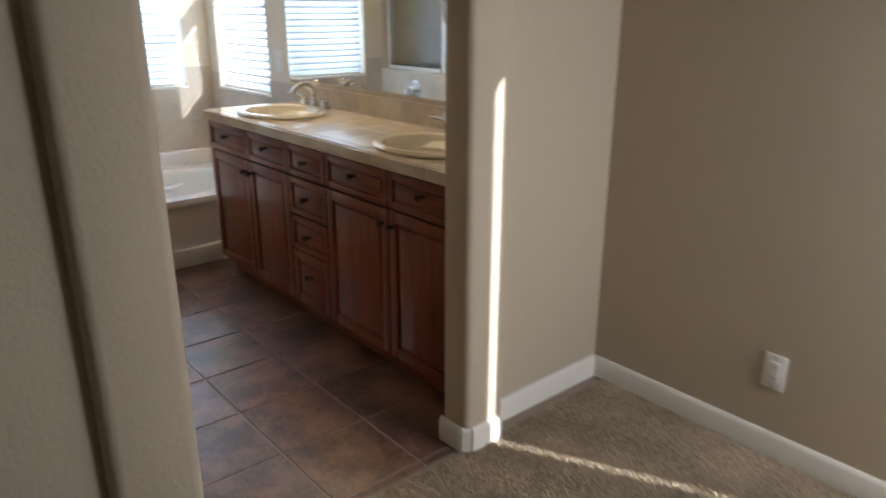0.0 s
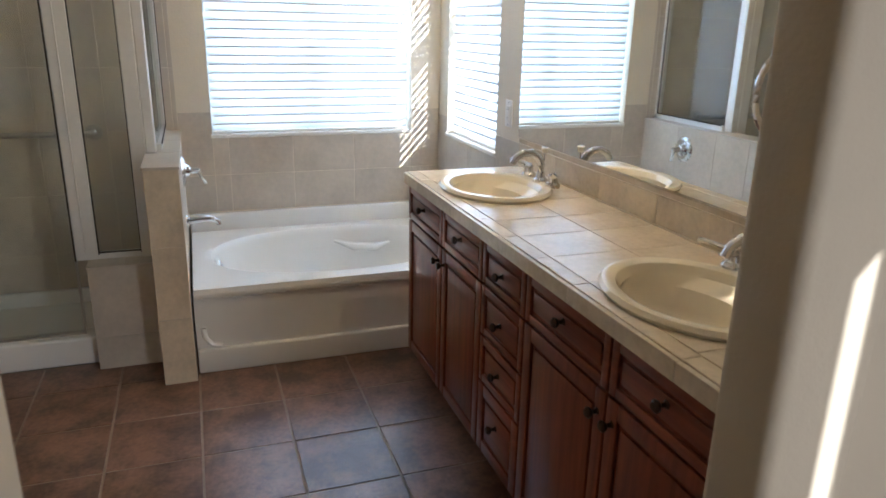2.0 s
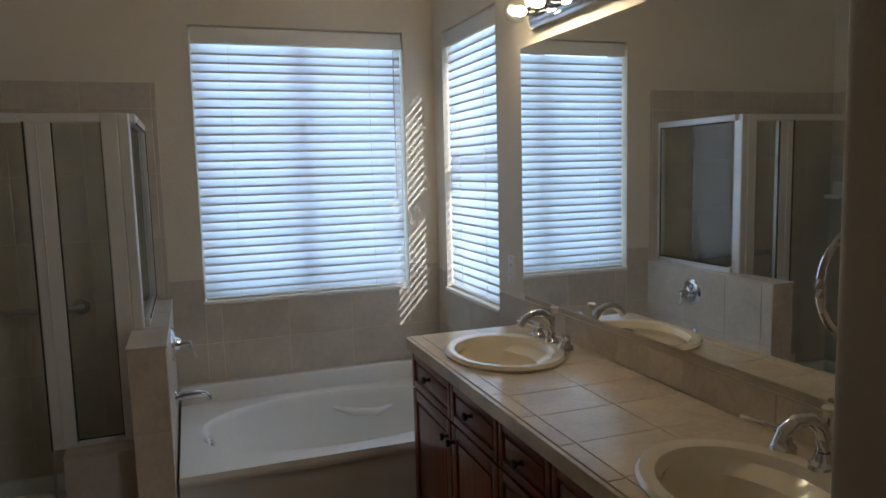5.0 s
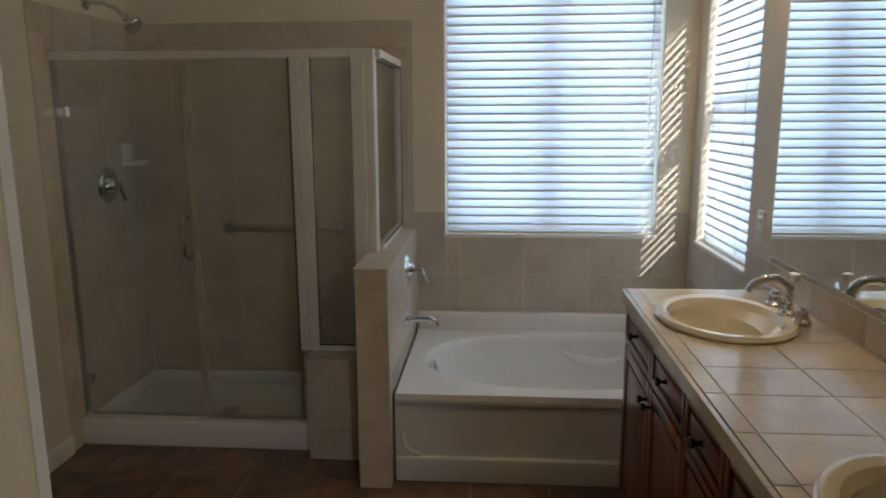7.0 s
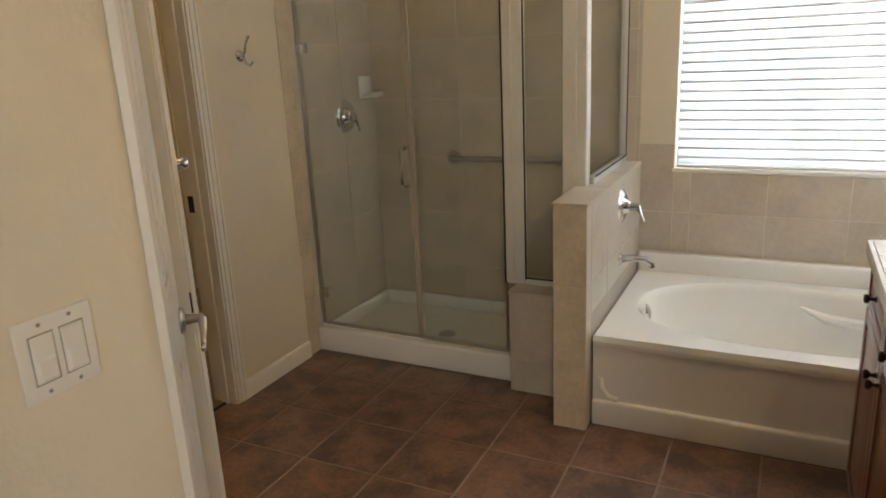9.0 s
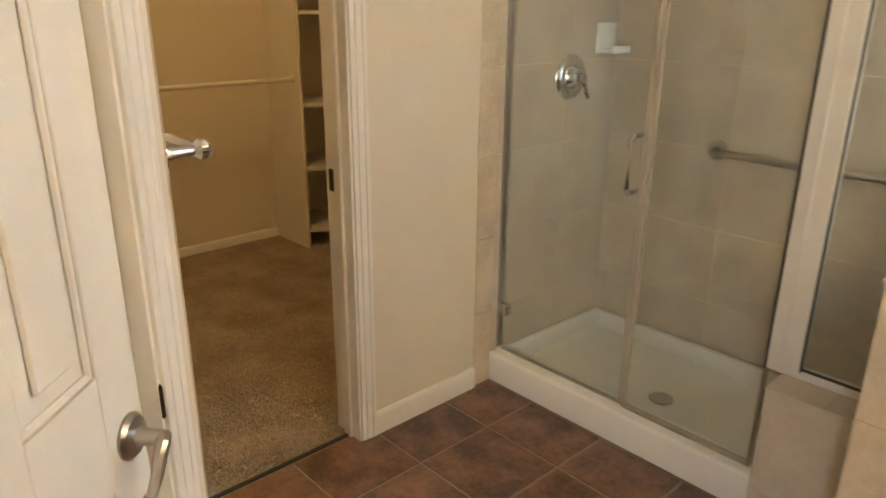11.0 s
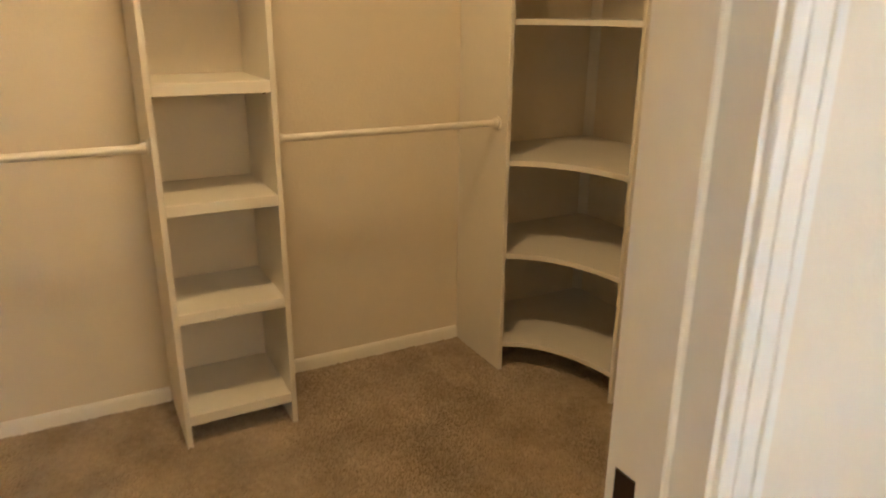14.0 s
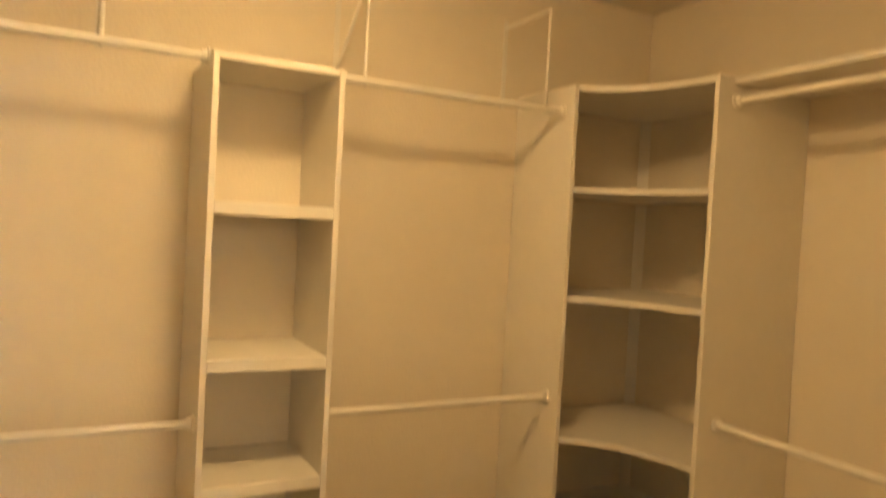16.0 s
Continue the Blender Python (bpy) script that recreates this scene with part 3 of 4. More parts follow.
basin.matrix_parent_inverse = Matrix.Translation((-1.18, -4.0, 0))
o = Build()
o.box((TX0, TY0 + 0.012, 0.0), (TX1, TY0 + 0.03, TZ - 0.015))
o.box((TX0, TY0, TZ - 0.045), (TX1, TY0 + 0.03, TZ - 0.012), 0.008, 2)
o.box((TX0, TY0 - 0.010, 0.0), (TX1, TY0 + 0.02, 0.108), 0.010, 3)
lg = Build().box((TX0, TY1 - 0.012, TZ - 0.02), (TX1, NY - 0.0005, 0.468), 0.012, 3).done("ledge", ACRYLIC)
lg.parent = tub
lg.matrix_parent_inverse = Matrix.Translation((-1.18, -4.0, 0))
o.tube([(TX0 + 0.03, TY0 + 0.014, 0.20), (TX0 + 0.035, TY0 + 0.012, 0.155), (TX0 + 0.06, TY0 + 0.009, 0.125), (TX0 + 0.10, TY0 + 0.008, 0.115)], 0.012, 8)
ap = o.done("apron", ACRYLIC)
ap.parent = tub
ap.matrix_parent_inverse = Matrix.Translation((-1.18, -4.0, 0))
o = Build().tube([(1.22, 4.315, TZ - 0.06), (1.32, 4.285, TZ - 0.09), (1.44, 4.275, TZ - 0.10), (1.52, 4.285, TZ - 0.08)], [0.006, 0.022, 0.022, 0.008], 10)
gr = o.done("armrest", ACRYLIC)
gr.parent = tub
gr.matrix_parent_inverse = Matrix.Translation((-1.18, -4.0, 0))
o = Build().lathe([(0.0, 0.012), (0.012, 0.012), (0.03, 0.006), (0.034, 0.0)], (0.625, 4.03, 0.325), (0.95, 0, 0.30), 20)
ov = tagged(o.done("overflow", CHROME), "chrome overflow plate")
ov.parent = tub
ov.matrix_parent_inverse = Matrix.Translation((-1.18, -4.0, 0))

# ---- pony wall, shower base, knee block ----
PX0, PX1, PY, PZ = 0.362, 0.490, 3.505, 0.905
structure(slab("wall_pony", (PX0 + 0.002, PY + 0.002, 0), (PX1 - 0.002, NY + 0.001, PZ - 0.002), WGROUT), "tiled half wall between shower and tub")
KX0, KY, KZ = 0.096, 3.732, 0.460
structure(slab("wall_knee", (KX0 + 0.002, KY + 0.002, 0), (PX0 + 0.001, 3.93, KZ - 0.002), WGROUT), "low tiled block under the narrow shower pane")
pan = thing("shower_pan", "white acrylic shower base with a raised curb", "shower pan")
o = Build()
o.box((WX, 3.80, 0.0), (KX0 + 0.004, 3.905, 0.126), 0.012, 3)
o.box((WX, 3.89, 0.0), (PX0 + 0.004, NY, 0.045))
o.box((WX, 3.90, 0.02), (WX + 0.035, NY, 0.118), 0.012, 2)
o.box((WX + 0.03, NY - 0.035, 0.02), (PX0, NY, 0.118), 0.012, 2)
o.box((PX0 - 0.03, 3.93, 0.02), (PX0 + 0.004, NY - 0.03, 0.118), 0.012, 2)
o.done("tray", ACRYLIC, pan)
o = Build().lathe([(0.045, 0.0), (0.045, 0.003), (0.036, 0.005), (0.034, 0.003), (0.0, 0.002)], (-0.40, 4.118, 0.045), (0, 0, 1), 24)
tagged(o.done("drain", NICKEL, pan), "round metal drain")

# ---- shower enclosure ----
enc = thing("shower_enclosure", "glass shower enclosure with a white aluminium frame", "shower")
GY, GT = 3.855, 1.745
o = Build()
o.box((WX, GY - 0.022, GT - 0.035), (0.395, GY + 0.022, GT), 0.004)
o.box((0.046, GY - 0.02, KZ), (0.134, GY + 0.02, GT - 0.03), 0.004)
o.box((0.082, GY - 0.024, KZ + 0.03), (0.088, GY - 0.019, GT - 0.04), 0.002)
o.box((0.303, GY - 0.03, KZ), (0.362, GY + 0.03, GT), 0.004)
o.box((0.362, GY - 0.03, PZ), (0.402, GY + 0.03, GT), 0.004)
o.box((0.130, GY - 0.016, KZ), (0.306, GY + 0.016, KZ + 0.028), 0.003)
o.box((0.385, GY, GT - 0.035), (0.425, NY, GT), 0.004)
o.box((0.388, GY + 0.02, PZ), (0.422, NY, PZ + 0.03), 0.003)
o.box((0.388, NY - 0.03, PZ), (0.422, NY, GT), 0.003)
o.box((WX, GY - 0.014, 0.124), (-0.395, GY + 0.014, 0.134), 0.003)
o.done("frame", ALU, enc)
o = Build()
o.box((-0.985 + 0.03, GY - 0.012, 0.122), (0.046, GY + 0.012, 0.136), 0.002)
o.box((WX, GY - 0.012, 0.11), (WX + 0.012, GY + 0.012, GT - 0.03))
o.box((0.038, GY - 0.012, 0.12), (0.046, GY + 0.012, GT - 0.03))
tagged(o.done("channel", NICKEL, enc), "thin metal channel")
o = Build()
o.box((0.132, GY - 0.017, KZ + 0.02), (0.138, GY - 0.008, GT - 0.03)).box((0.299, GY - 0.017, KZ + 0.02), (0.305, GY - 0.008, GT - 0.03))
o.box((0.041, GY - 0.022, KZ), (0.047, GY - 0.012, GT - 0.03))
o.box((0.383, GY + 0.03, PZ + 0.03), (0.387, GY + 0.036, GT - 0.03)).box((0.423, NY - 0.036, PZ + 0.03), (0.427, NY - 0.03, GT - 0.03))
o.box((0.134, GY - 0.017, KZ + 0.026), (0.303, GY - 0.008, KZ + 0.031))
o.box((0.423, GY + 0.03, PZ + 0.03), (0.427, NY - 0.03, PZ + 0.036)).box((0.423, GY + 0.03, GT - 0.041), (0.427, NY - 0.03, GT - 0.035))
tagged(o.done("gasket", RUBBER, enc), "dark rubber gasket")
gd = Build().box((WX + 0.014, GY - 0.004, 0.137), (-0.420, GY + 0.004, GT - 0.055)).done("door", GLASS, enc)
gf = Build().box((-0.386, GY - 0.004, 0.136), (0.043, GY + 0.004, GT - 0.034)).done("fixed_pane", GLASS, enc)
gk = Build().box((0.134, GY - 0.003, KZ + 0.03), (0.303, GY + 0.003, GT - 0.034)).done("narrow_pane", GLASS, enc)
gs = Build().box((0.402, GY + 0.036, PZ + 0.034), (0.408, NY - 0.034, GT - 0.038)).done("side_pane", GLASS, enc)
for g in (gd, gf, gk, gs):
    g.visible_shadow = False
o = Build().box((-0.420, GY - 0.005, 0.137), (-0.386, GY + 0.005, GT - 0.05), 0.002)
o = o.box((-0.405, GY - 0.008, 0.137), (-0.400, GY + 0.008, GT - 0.05), 0.002)
tagged(o.done("seal", SEAL, enc), "clear strip between the panes")
for z in (0.30, 1.50):
    o = Build().box((WX + 0.004, GY - 0.014, z - 0.022), (WX + 0.052, GY + 0.014, z + 0.022), 0.003)
    tagged(o.done("clip", CHROME, enc), "square chrome glass hinge")
o = Build()
hx = -0.436
for s in (-1, 1):
    y = GY + s * 0.045
    o.tube([(hx, GY, 0.868), (hx, GY + s * 0.03, 0.868), (hx, y, 0.883), (hx, y, 1.028), (hx, GY + s * 0.03, 1.043), (hx, GY, 1.043)], 0.0085, 12)
tagged(o.done("handle", CHROME, enc), "chrome pull handle")

gb = thing("grab_bar", "brushed steel grab bar on the shower wall", "grab bar")
o = Build()
o.tube([(-0.498, NY, 0.905), (-0.498, NY - 0.035, 0.905), (-0.473, NY - 0.055, 0.905), (0.07, NY - 0.055, 0.905), (0.095, NY - 0.035, 0.905), (0.095, NY, 0.905)], 0.014, 12)
for x in (-0.498, 0.095):
    o.lathe([(0.038, 0.0), (0.038, 0.006), (0.02, 0.012), (0.014, 0.012)], (x, NY, 0.905), (0, -1, 0), 20)
o.done("bar", NICKEL, gb)

sv = thing("shower_valve", "round chrome shower valve with a lever", "shower valve")
o = Build().lathe([(0.0, 0.046), (0.020, 0.046), (0.030, 0.040), (0.034, 0.026), (0.044, 0.012), (0.052, 0.015), (0.062, 0.017), (0.074, 0.015), (0.084, 0.008), (0.089, 0.0)], (WX, 4.21, 1.152), (1, 0, 0), 28)
o.tube([(WX + 0.02, 4.21, 1.152), (WX + 0.065, 4.21, 1.152)], 0.018, 14)
o.tube([(WX + 0.055, 4.21, 1.152), (WX + 0.06, 4.23, 1.114), (WX + 0.065, 4.24, 1.074)], [0.010, 0.007, 0.009], 10)
o.done("trim", CHROME, sv)
sh = thing("wall_shower", "chrome shower head on a bent arm", "shower head")
o = Build().lathe([(0.032, 0.0), (0.03, 0.006), (0.012, 0.012)], (WX, 4.16, 1.99), (1, 0, 0), 18)
o.tube([(WX, 4.16, 1.99), (WX + 0.08, 4.16, 1.99), (WX + 0.14, 4.15, 1.965), (WX + 0.19, 4.14, 1.925)], 0.010, 12)
o.lathe([(0.012, 0.0), (0.018, 0.01), (0.02, 0.03), (0.042, 0.055), (0.045, 0.075), (0.04, 0.08), (0.0, 0.08)], (WX + 0.185, 4.141, 1.93), (0.72, -0.1, -0.68), 22)
o.done("head", CHROME, sh)
sd = thing("soap_dish", "white ceramic soap dish on the shower wall", "soap dish")
o = Build().box((WX, 4.355, 1.228), (WX + 0.012, 4.475, 1.348), 0.006, 2)
o.box((WX, 4.355, 1.233), (WX + 0.085, 4.475, 1.250), 0.007, 2).box((WX + 0.07, 4.355, 1.238), (WX + 0.085, 4.475, 1.264), 0.006, 2)
o.done("dish", ACRYLIC, sd)
rh = thing("robe_hook", "double chrome robe hook on the wall", "robe hook")
o = Build().lathe([(0.024, 0.0), (0.024, 0.005), (0.013, 0.012), (0.010, 0.022), (0.0, 0.024)], (WX, 3.46, 1.475), (1, 0, 0), 18)
o.tube([(WX + 0.015, 3.46, 1.475), (WX + 0.03, 3.46, 1.490), (WX + 0.035, 3.462, 1.520), (WX + 0.055, 3.465, 1.555)], [0.006, 0.006, 0.005, 0.006], 8)
o.tube([(WX + 0.015, 3.46, 1.472), (WX + 0.03, 3.46, 1.445), (WX + 0.05, 3.46, 1.435), (WX + 0.066, 3.462, 1.448)], [0.006, 0.006, 0.005, 0.006], 8)
o.done("hook", CHROME, rh)

tv = thing("tub_valve", "chrome tub valve with a lever on the half wall", "tub valve")
o = Build().lathe([(0.0, 0.038), (0.018, 0.038), (0.026, 0.032), (0.030, 0.020), (0.038, 0.010), (0.046, 0.013), (0.056, 0.014), (0.068, 0.007), (0.074, 0.0)], (PX1, 4.09, 0.775), (1, 0, 0), 26)
o.tube([(PX1 + 0.012, 4.09, 0.775), (PX1 + 0.075, 4.09, 0.775)], [0.02, 0.014], 12)
o.tube([(PX1 + 0.07, 4.09, 0.775), (PX1 + 0.085, 4.075, 0.745), (PX1 + 0.10, 4.065, 0.715)], [0.012, 0.007, 0.009], 10)
o.done("trim", CHROME, tv)
tp = thing("tub_spout", "chrome tub spout over the basin", "tub spout")
o = Build().lathe([(0.03, 0.0), (0.028, 0.008), (0.018, 0.014)], (PX1, 4.06, 0.545), (1, 0, 0), 16)
o.tube([(PX1, 4.06, 0.545), (PX1 + 0.06, 4.06, 0.552), (PX1 + 0.11, 4.06, 0.550), (PX1 + 0.138, 4.06, 0.535), (PX1 + 0.142, 4.06, 0.518)], [0.018, 0.016, 0.014, 0.013, 0.012], 12)
o.done("spout", CHROME, tp)

# ---- vanity ----
VX, VY0, VY1, VZ = 1.385, 1.462, 3.40, 0.825
van = thing("vanity", "long cherry-stained double vanity with panelled doors and drawers", "vanity", (1.62, 2.43, 0))
inv = Matrix.Translation((-1.62, -2.43, 0))


def vpart(b, name, material, label=""):
    o = b.done(name, material)
    o.parent = van
    o.matrix_parent_inverse = inv
    return tagged(o, label)


vpart(Build().box((VX, VY0, 0.09), (EX, VY1, 0.70)).box((VX + 0.06, VY0, 0), (EX, VY1, 0.09)).box((VX, VY0, 0.70), (VX + 0.02, VY1, VZ)).box((VX + 0.02, VY1 - 0.02, 0.70), (EX, VY1, VZ)).box((VX + 0.02, VY0, 0.70), (EX, VY0 + 0.02, VZ)), "body", CHERRY)


def front(y0, y1, z0, z1, name, wood):
    """A framed front with a raised middle field."""
    g, st, t = 0.004, 0.042, 0.020
    y0, y1, z0, z1 = y0 + g, y1 - g, z0 + g, z1 - g
    if z1 - z0 < 0.2:
        st = 0.026
    o = Build()
    o.box((VX - 0.010, y0, z0), (VX - 0.001, y1, z1))
    for lo, hi in (((y0, z0), (y0 + st, z1)), ((y1 - st, z0), (y1, z1)), ((y0 + st, z0), (y1 - st, z0 + st)), ((y0 + st, z1 - st), (y1 - st, z1))):
        o.box((VX - t, lo[0], lo[1]), (VX - 0.009, hi[0], hi[1]), 0.0035, 2)
    o.box((VX - t + 0.003, y0 + st + 0.012, z0 + st + 0.012), (VX - 0.008, y1 - st - 0.012, z1 - st - 0.012), 0.007, 2)
    return vpart(o, name, wood)


def knob(y, z):
    o = Build().lathe([(0.010, 0.0), (0.006, 0.004), (0.005, 0.014), (0.012, 0.020), (0.014, 0.026), (0.009, 0.031), (0.0, 0.032)], (VX - 0.019, y, z), (-1, 0, 0), 14)
    return vpart(o, "knob", BRONZE, "dark bronze knob")


S = [3.392, 2.972, 2.592, 2.285, 1.865, 1.47]
DZ = 0.675
for i in (0, 1, 3, 4):
    front(S[i + 1], S[i], DZ, 0.815, "drawer", CHERRY_H)
    knob((S[i] + S[i + 1]) / 2, 0.757)
    front(S[i + 1], S[i], 0.095, DZ, "door", CHERRY)
    knob(S[i + 1] + 0.03 if i in (0, 3) else S[i] - 0.03, 0.615)
for z0, z1 in ((DZ, 0.815), (0.505, DZ), (0.345, 0.505), (0.095, 0.345)):
    front(S[3], S[2], z0, z1, "drawer", CHERRY_H)
    knob((S[2] + S[3]) / 2, min((z0 + z1) / 2, z0 + 0.11) if z0 > 0.2 else z1 - 0.1)

# worktop bed with two oval holes left for the basins
top = thing("countertop", "beige tiled countertop with a tiled front edge", "countertop")
SINKS = [(1.588, 3.03), (1.588, 1.888)]
o = Build()
o.box((VX - 0.02, VY0, VZ), (1.412, VY1 + 0.008, 0.8625)).box((1.765, VY0, VZ), (EX, VY1 + 0.008, 0.8625))
for y0, y1 in ((VY0, 1.675), (2.135, 2.80), (3.26, VY1 + 0.008)):
    o.box((1.412, y0, VZ), (1.765, y1, 0.8625))
top_bed = o.done("bed", CGROUT, top)


def sink(cy_, lab):
    e = thing("sink", lab, "sink", (1.588, cy_, 0.866), group="bathroom sinks")
    prof = [(0.245, 0.0), (0.250, 0.008), (0.242, 0.018), (0.225, 0.020), (0.205, 0.014), (0.196, 0.002), (0.190, -0.008)]
    o = Build()
    sg = 48
    rings = []
    for r, h in prof:
        rings.append([o.bm.verts.new((0.80 * r * math.cos(k * 2 * math.pi / sg), 1.0 * r * math.sin(k * 2 * math.pi / sg), h)) for k in range(sg)])
    for r, h in ((0.182, -0.03), (0.160, -0.075), (0.125, -0.11), (0.075, -0.13), (0.024, -0.137)):
        rings.append([o.bm.verts.new((-0.028 + 0.72 * r * math.cos(k * 2 * math.pi / sg), 1.0 * r * math.sin(k * 2 * math.pi / sg), h)) for k in range(sg)])
    for q, w in zip(rings, rings[1:]):
        for k in range(sg):
            o.bm.faces.new((q[k], q[(k + 1) % sg], w[(k + 1) % sg], w[k]))
    o.bm.faces.new(rings[-1])
    o.done("basin", BISQUE, e)
    d = Build().lathe([(0.024, 0.0), (0.022, 0.004), (0.012, 0.003), (0.0, 0.005)], (-0.028, 0, -0.137), (0, 0, 1), 16)
    tagged(d.done("drain", CHROME, e), "chrome drain")
    return e


for k, (sx_, sy_) in enumerate(SINKS):
    sink(sy_, "oval bisque drop-in sink in the tiled counter")


def faucet(cy_):
    e = thing("faucet", "chrome widespread faucet with two levers and an arched spout", "faucet", (1.775, cy_, 0.886), group="bathroom faucets")
    o = Build().lathe([(0.028, -0.006), (0.027, 0.004), (0.018, 0.012), (0.014, 0.03)], (0, 0, 0), (0, 0, 1), 18)
    pts = [(0, 0, 0.02), (0.0, 0, 0.06), (-0.012, 0, 0.085), (-0.04, 0, 0.105), (-0.075, 0, 0.105), (-0.105, 0, 0.088), (-0.118, 0, 0.065)]
    o.tube(pts, [0.016, 0.016, 0.016, 0.015, 0.014, 0.013, 0.012], 14)
    o.tube([(0.012, 0, 0.05), (0.013, 0, 0.105)], 0.003, 8)
    o.done("spout", CHROME, e)
    o = Build().lathe([(0.012, 0.0), (0.013, 0.008), (0.016, 0.018), (0.012, 0.022), (0, 0.023)], (0.013, 0, 0.102), (0, 0, 1), 14)
    tagged(o.done("lift_knob", BISQUE, e), "pale lift knob")
    for s in (-1, 1):
        o = Build().lathe([(0.028, -0.006), (0.027, 0.006), (0.019, 0.014), (0.017, 0.03), (0.02, 0.036), (0.012, 0.046), (0.0, 0.048)], (0, s * 0.10, 0), (0, 0, 1), 18)
        o.tube([(0, s * 0.10, 0.04), (-0.02, s * 0.125, 0.047), (-0.035, s * 0.155, 0.052), (-0.043, s * 0.178, 0.05)], [0.008, 0.007, 0.006, 0.008], 10)
        o.done("handle", CHROME, e)
    return e


faucet(3.035)
faucet(1.895)

# ---- mirror and vanity light ----
mr = thing("mirror", "large frameless wall mirror above the backsplash", "mirror")
Build().box((EX - 0.006, VY0 + 0.01, 0.985), (EX - 0.0005, 3.435, 1.965), 0.0015).done("glass", MIRROR, mr)
vl = thing("vanity_light", "chrome vanity light bar with lit clear globe bulbs", "light bar", (EX, 3.02, 2.06))
o = Build().box((-0.035, -0.28, -0.05), (0, 0.28, 0.05), 0.012, 3).box((-0.045, -0.27, -0.03), (-0.03, 0.27, 0.03), 0.006, 2)
tagged(o.done("bar", CHROME, vl), "polished chrome bar")
for k in range(4):
    y = -0.21 + 0.14 * k
    o = Build().lathe([(0.02, 0.0), (0.02, 0.02), (0.016, 0.026)], (-0.045, y, 0.0), (-1, 0, 0), 16)
    o.done("socket", CHROME, vl)
    o = Build().lathe([(0.014, 0.0), (0.02, 0.012), (0.036, 0.03), (0.044, 0.052), (0.042, 0.07), (0.03, 0.088), (0.0, 0.096)], (-0.068, y, 0.0), (-1, 0, 0), 20)
    g = tagged(o.done("bulb", GLASS, vl), "clear globe bulb")
    g.visible_shadow = False
    o = Build().lathe([(0.0, 0.0), (0.011, 0.006), (0.018, 0.022), (0.016, 0.038), (0.0, 0.05)], (-0.080, y, 0.0), (-1, 0, 0), 14)
    tagged(o.done("filament", BULB, vl), "glowing bulb core")

# outlets and switches
def plate(name, label, m, rockers, outlet):
    """Local x across, y outward, z up, centred."""
    e = thing(name, label, "switch plate" if rockers else "outlet")
    e.matrix_world = m
    w = 0.116 if rockers == 2 else 0.070
    o = Build().box((-w / 2, 0, -0.058), (w / 2, 0.006, 0.058), 0.003, 2)
    o.done("plate", PLASTIC, e)
    for k in range(max(rockers, 1)):
        x = (k - (max(rockers, 1) - 1) / 2) * 0.046
        if rockers:
            # grey border stands in for the shade round each rocker
            tagged(Build().box((x - 0.0185, 0.0045, -0.0355), (x + 0.0185, 0.0068, 0.0355)).done("seam", GREY, e), "grey border painting the shade round the rocker")
        o = Build().box((x - 0.0165, 0.004, -0.0335), (x + 0.0165, 0.009, 0.0335), 0.0015)
        if rockers:
            o.box((x - 0.015, 0.006, -0.031), (x + 0.015, 0.012, 0.002), 0.003)
        o.done("rocker" if rockers else "socket", PLASTIC, e)
        if outlet:
            for z in (-0.019, 0.019):
                for dx in (-0.006, 0.006):
                    o = Build().box((x + dx - 0.001, 0.008, z - 0.004), (x + dx + 0.001, 0.0095, z + 0.004))
                    tagged(o.done("slot", RUBBER, e), "dark slot")
    for k in range(max(rockers, 1)):
        x = (k - (max(rockers, 1) - 1) / 2) * 0.046
        for z in (-0.048, 0.048):
            o = Build().lathe([(0.003, 0.0), (0.003, 0.001), (0, 0.0015)], (x, 0.006, z), (0, 1, 0), 8)
            tagged(o.done("screw", STEEL, e), "small steel screw")
    return e


east_facing = lambda x, y, z: Matrix(((0, 1, 0, x), (-1, 0, 0, y), (0, 0, 1, z), (0, 0, 0, 1)))
west_facing = lambda x, y, z: Matrix(((0, -1, 0, x), (1, 0, 0, y), (0, 0, 1, z), (0, 0, 0, 1)))
plate("light_switch", "white double rocker switch plate by the toilet room", east_facing(CK[0], 1.645, 1.079), 2, False)
plate("wall_outlet", "white outlet in the tan bedroom wall", west_facing(BX, 0.712, 0.29), 0, True)
plate("wall_outlet", "white outlet between mirror and window", west_facing(EX, 3.548, 1.072), 0, True)

# towel bar and ring
tb = thing("towel_bar", "shiny chrome towel bar on the cream wall", "towel bar")
o = Build()
for x in (-0.945, -0.308):
    o = Build()
    o.lathe([(0.0, 0.0), (0.030, 0.0), (0.030, 0.004), (0.020, 0.008), (0.013, 0.012), (0.009, 0.03), (0.008, 0.056)], (x, 2.365, 1.204), (0, 1, 0), 18)
    o.lathe([(0.0, -0.017), (0.010, -0.014), (0.016, -0.006), (0.0165, 0.004), (0.011, 0.013), (0.0, 0.017)], (x, 2.432, 1.204), (0, 1, 0), 16)
    o.done("post", CHROME, tb)
tagged(Build().tube([(-0.945, 2.432, 1.204), (-0.308, 2.432, 1.204)], 0.009, 14).done("rail", CHROME, tb), "chrome rail")
tr = thing("towel_ring", "chrome towel ring on the entry wall", "towel ring")
o = Build()
pts = [(1.382 + 0.072 * math.sin(a), 1.498, 1.350 + 0.072 * math.cos(a)) for a in [k * 2 * math.pi / 40 for k in range(41)]]
o.tube(pts, 0.005, 8, caps=False)
o.lathe([(0.028, 0.0), (0.026, 0.005), (0.012, 0.012), (0.009, 0.06), (0.0, 0.065)], (1.382, 1.437, 1.427), (0, 1, 0), 16)
o.done("ring", CHROME, tr)

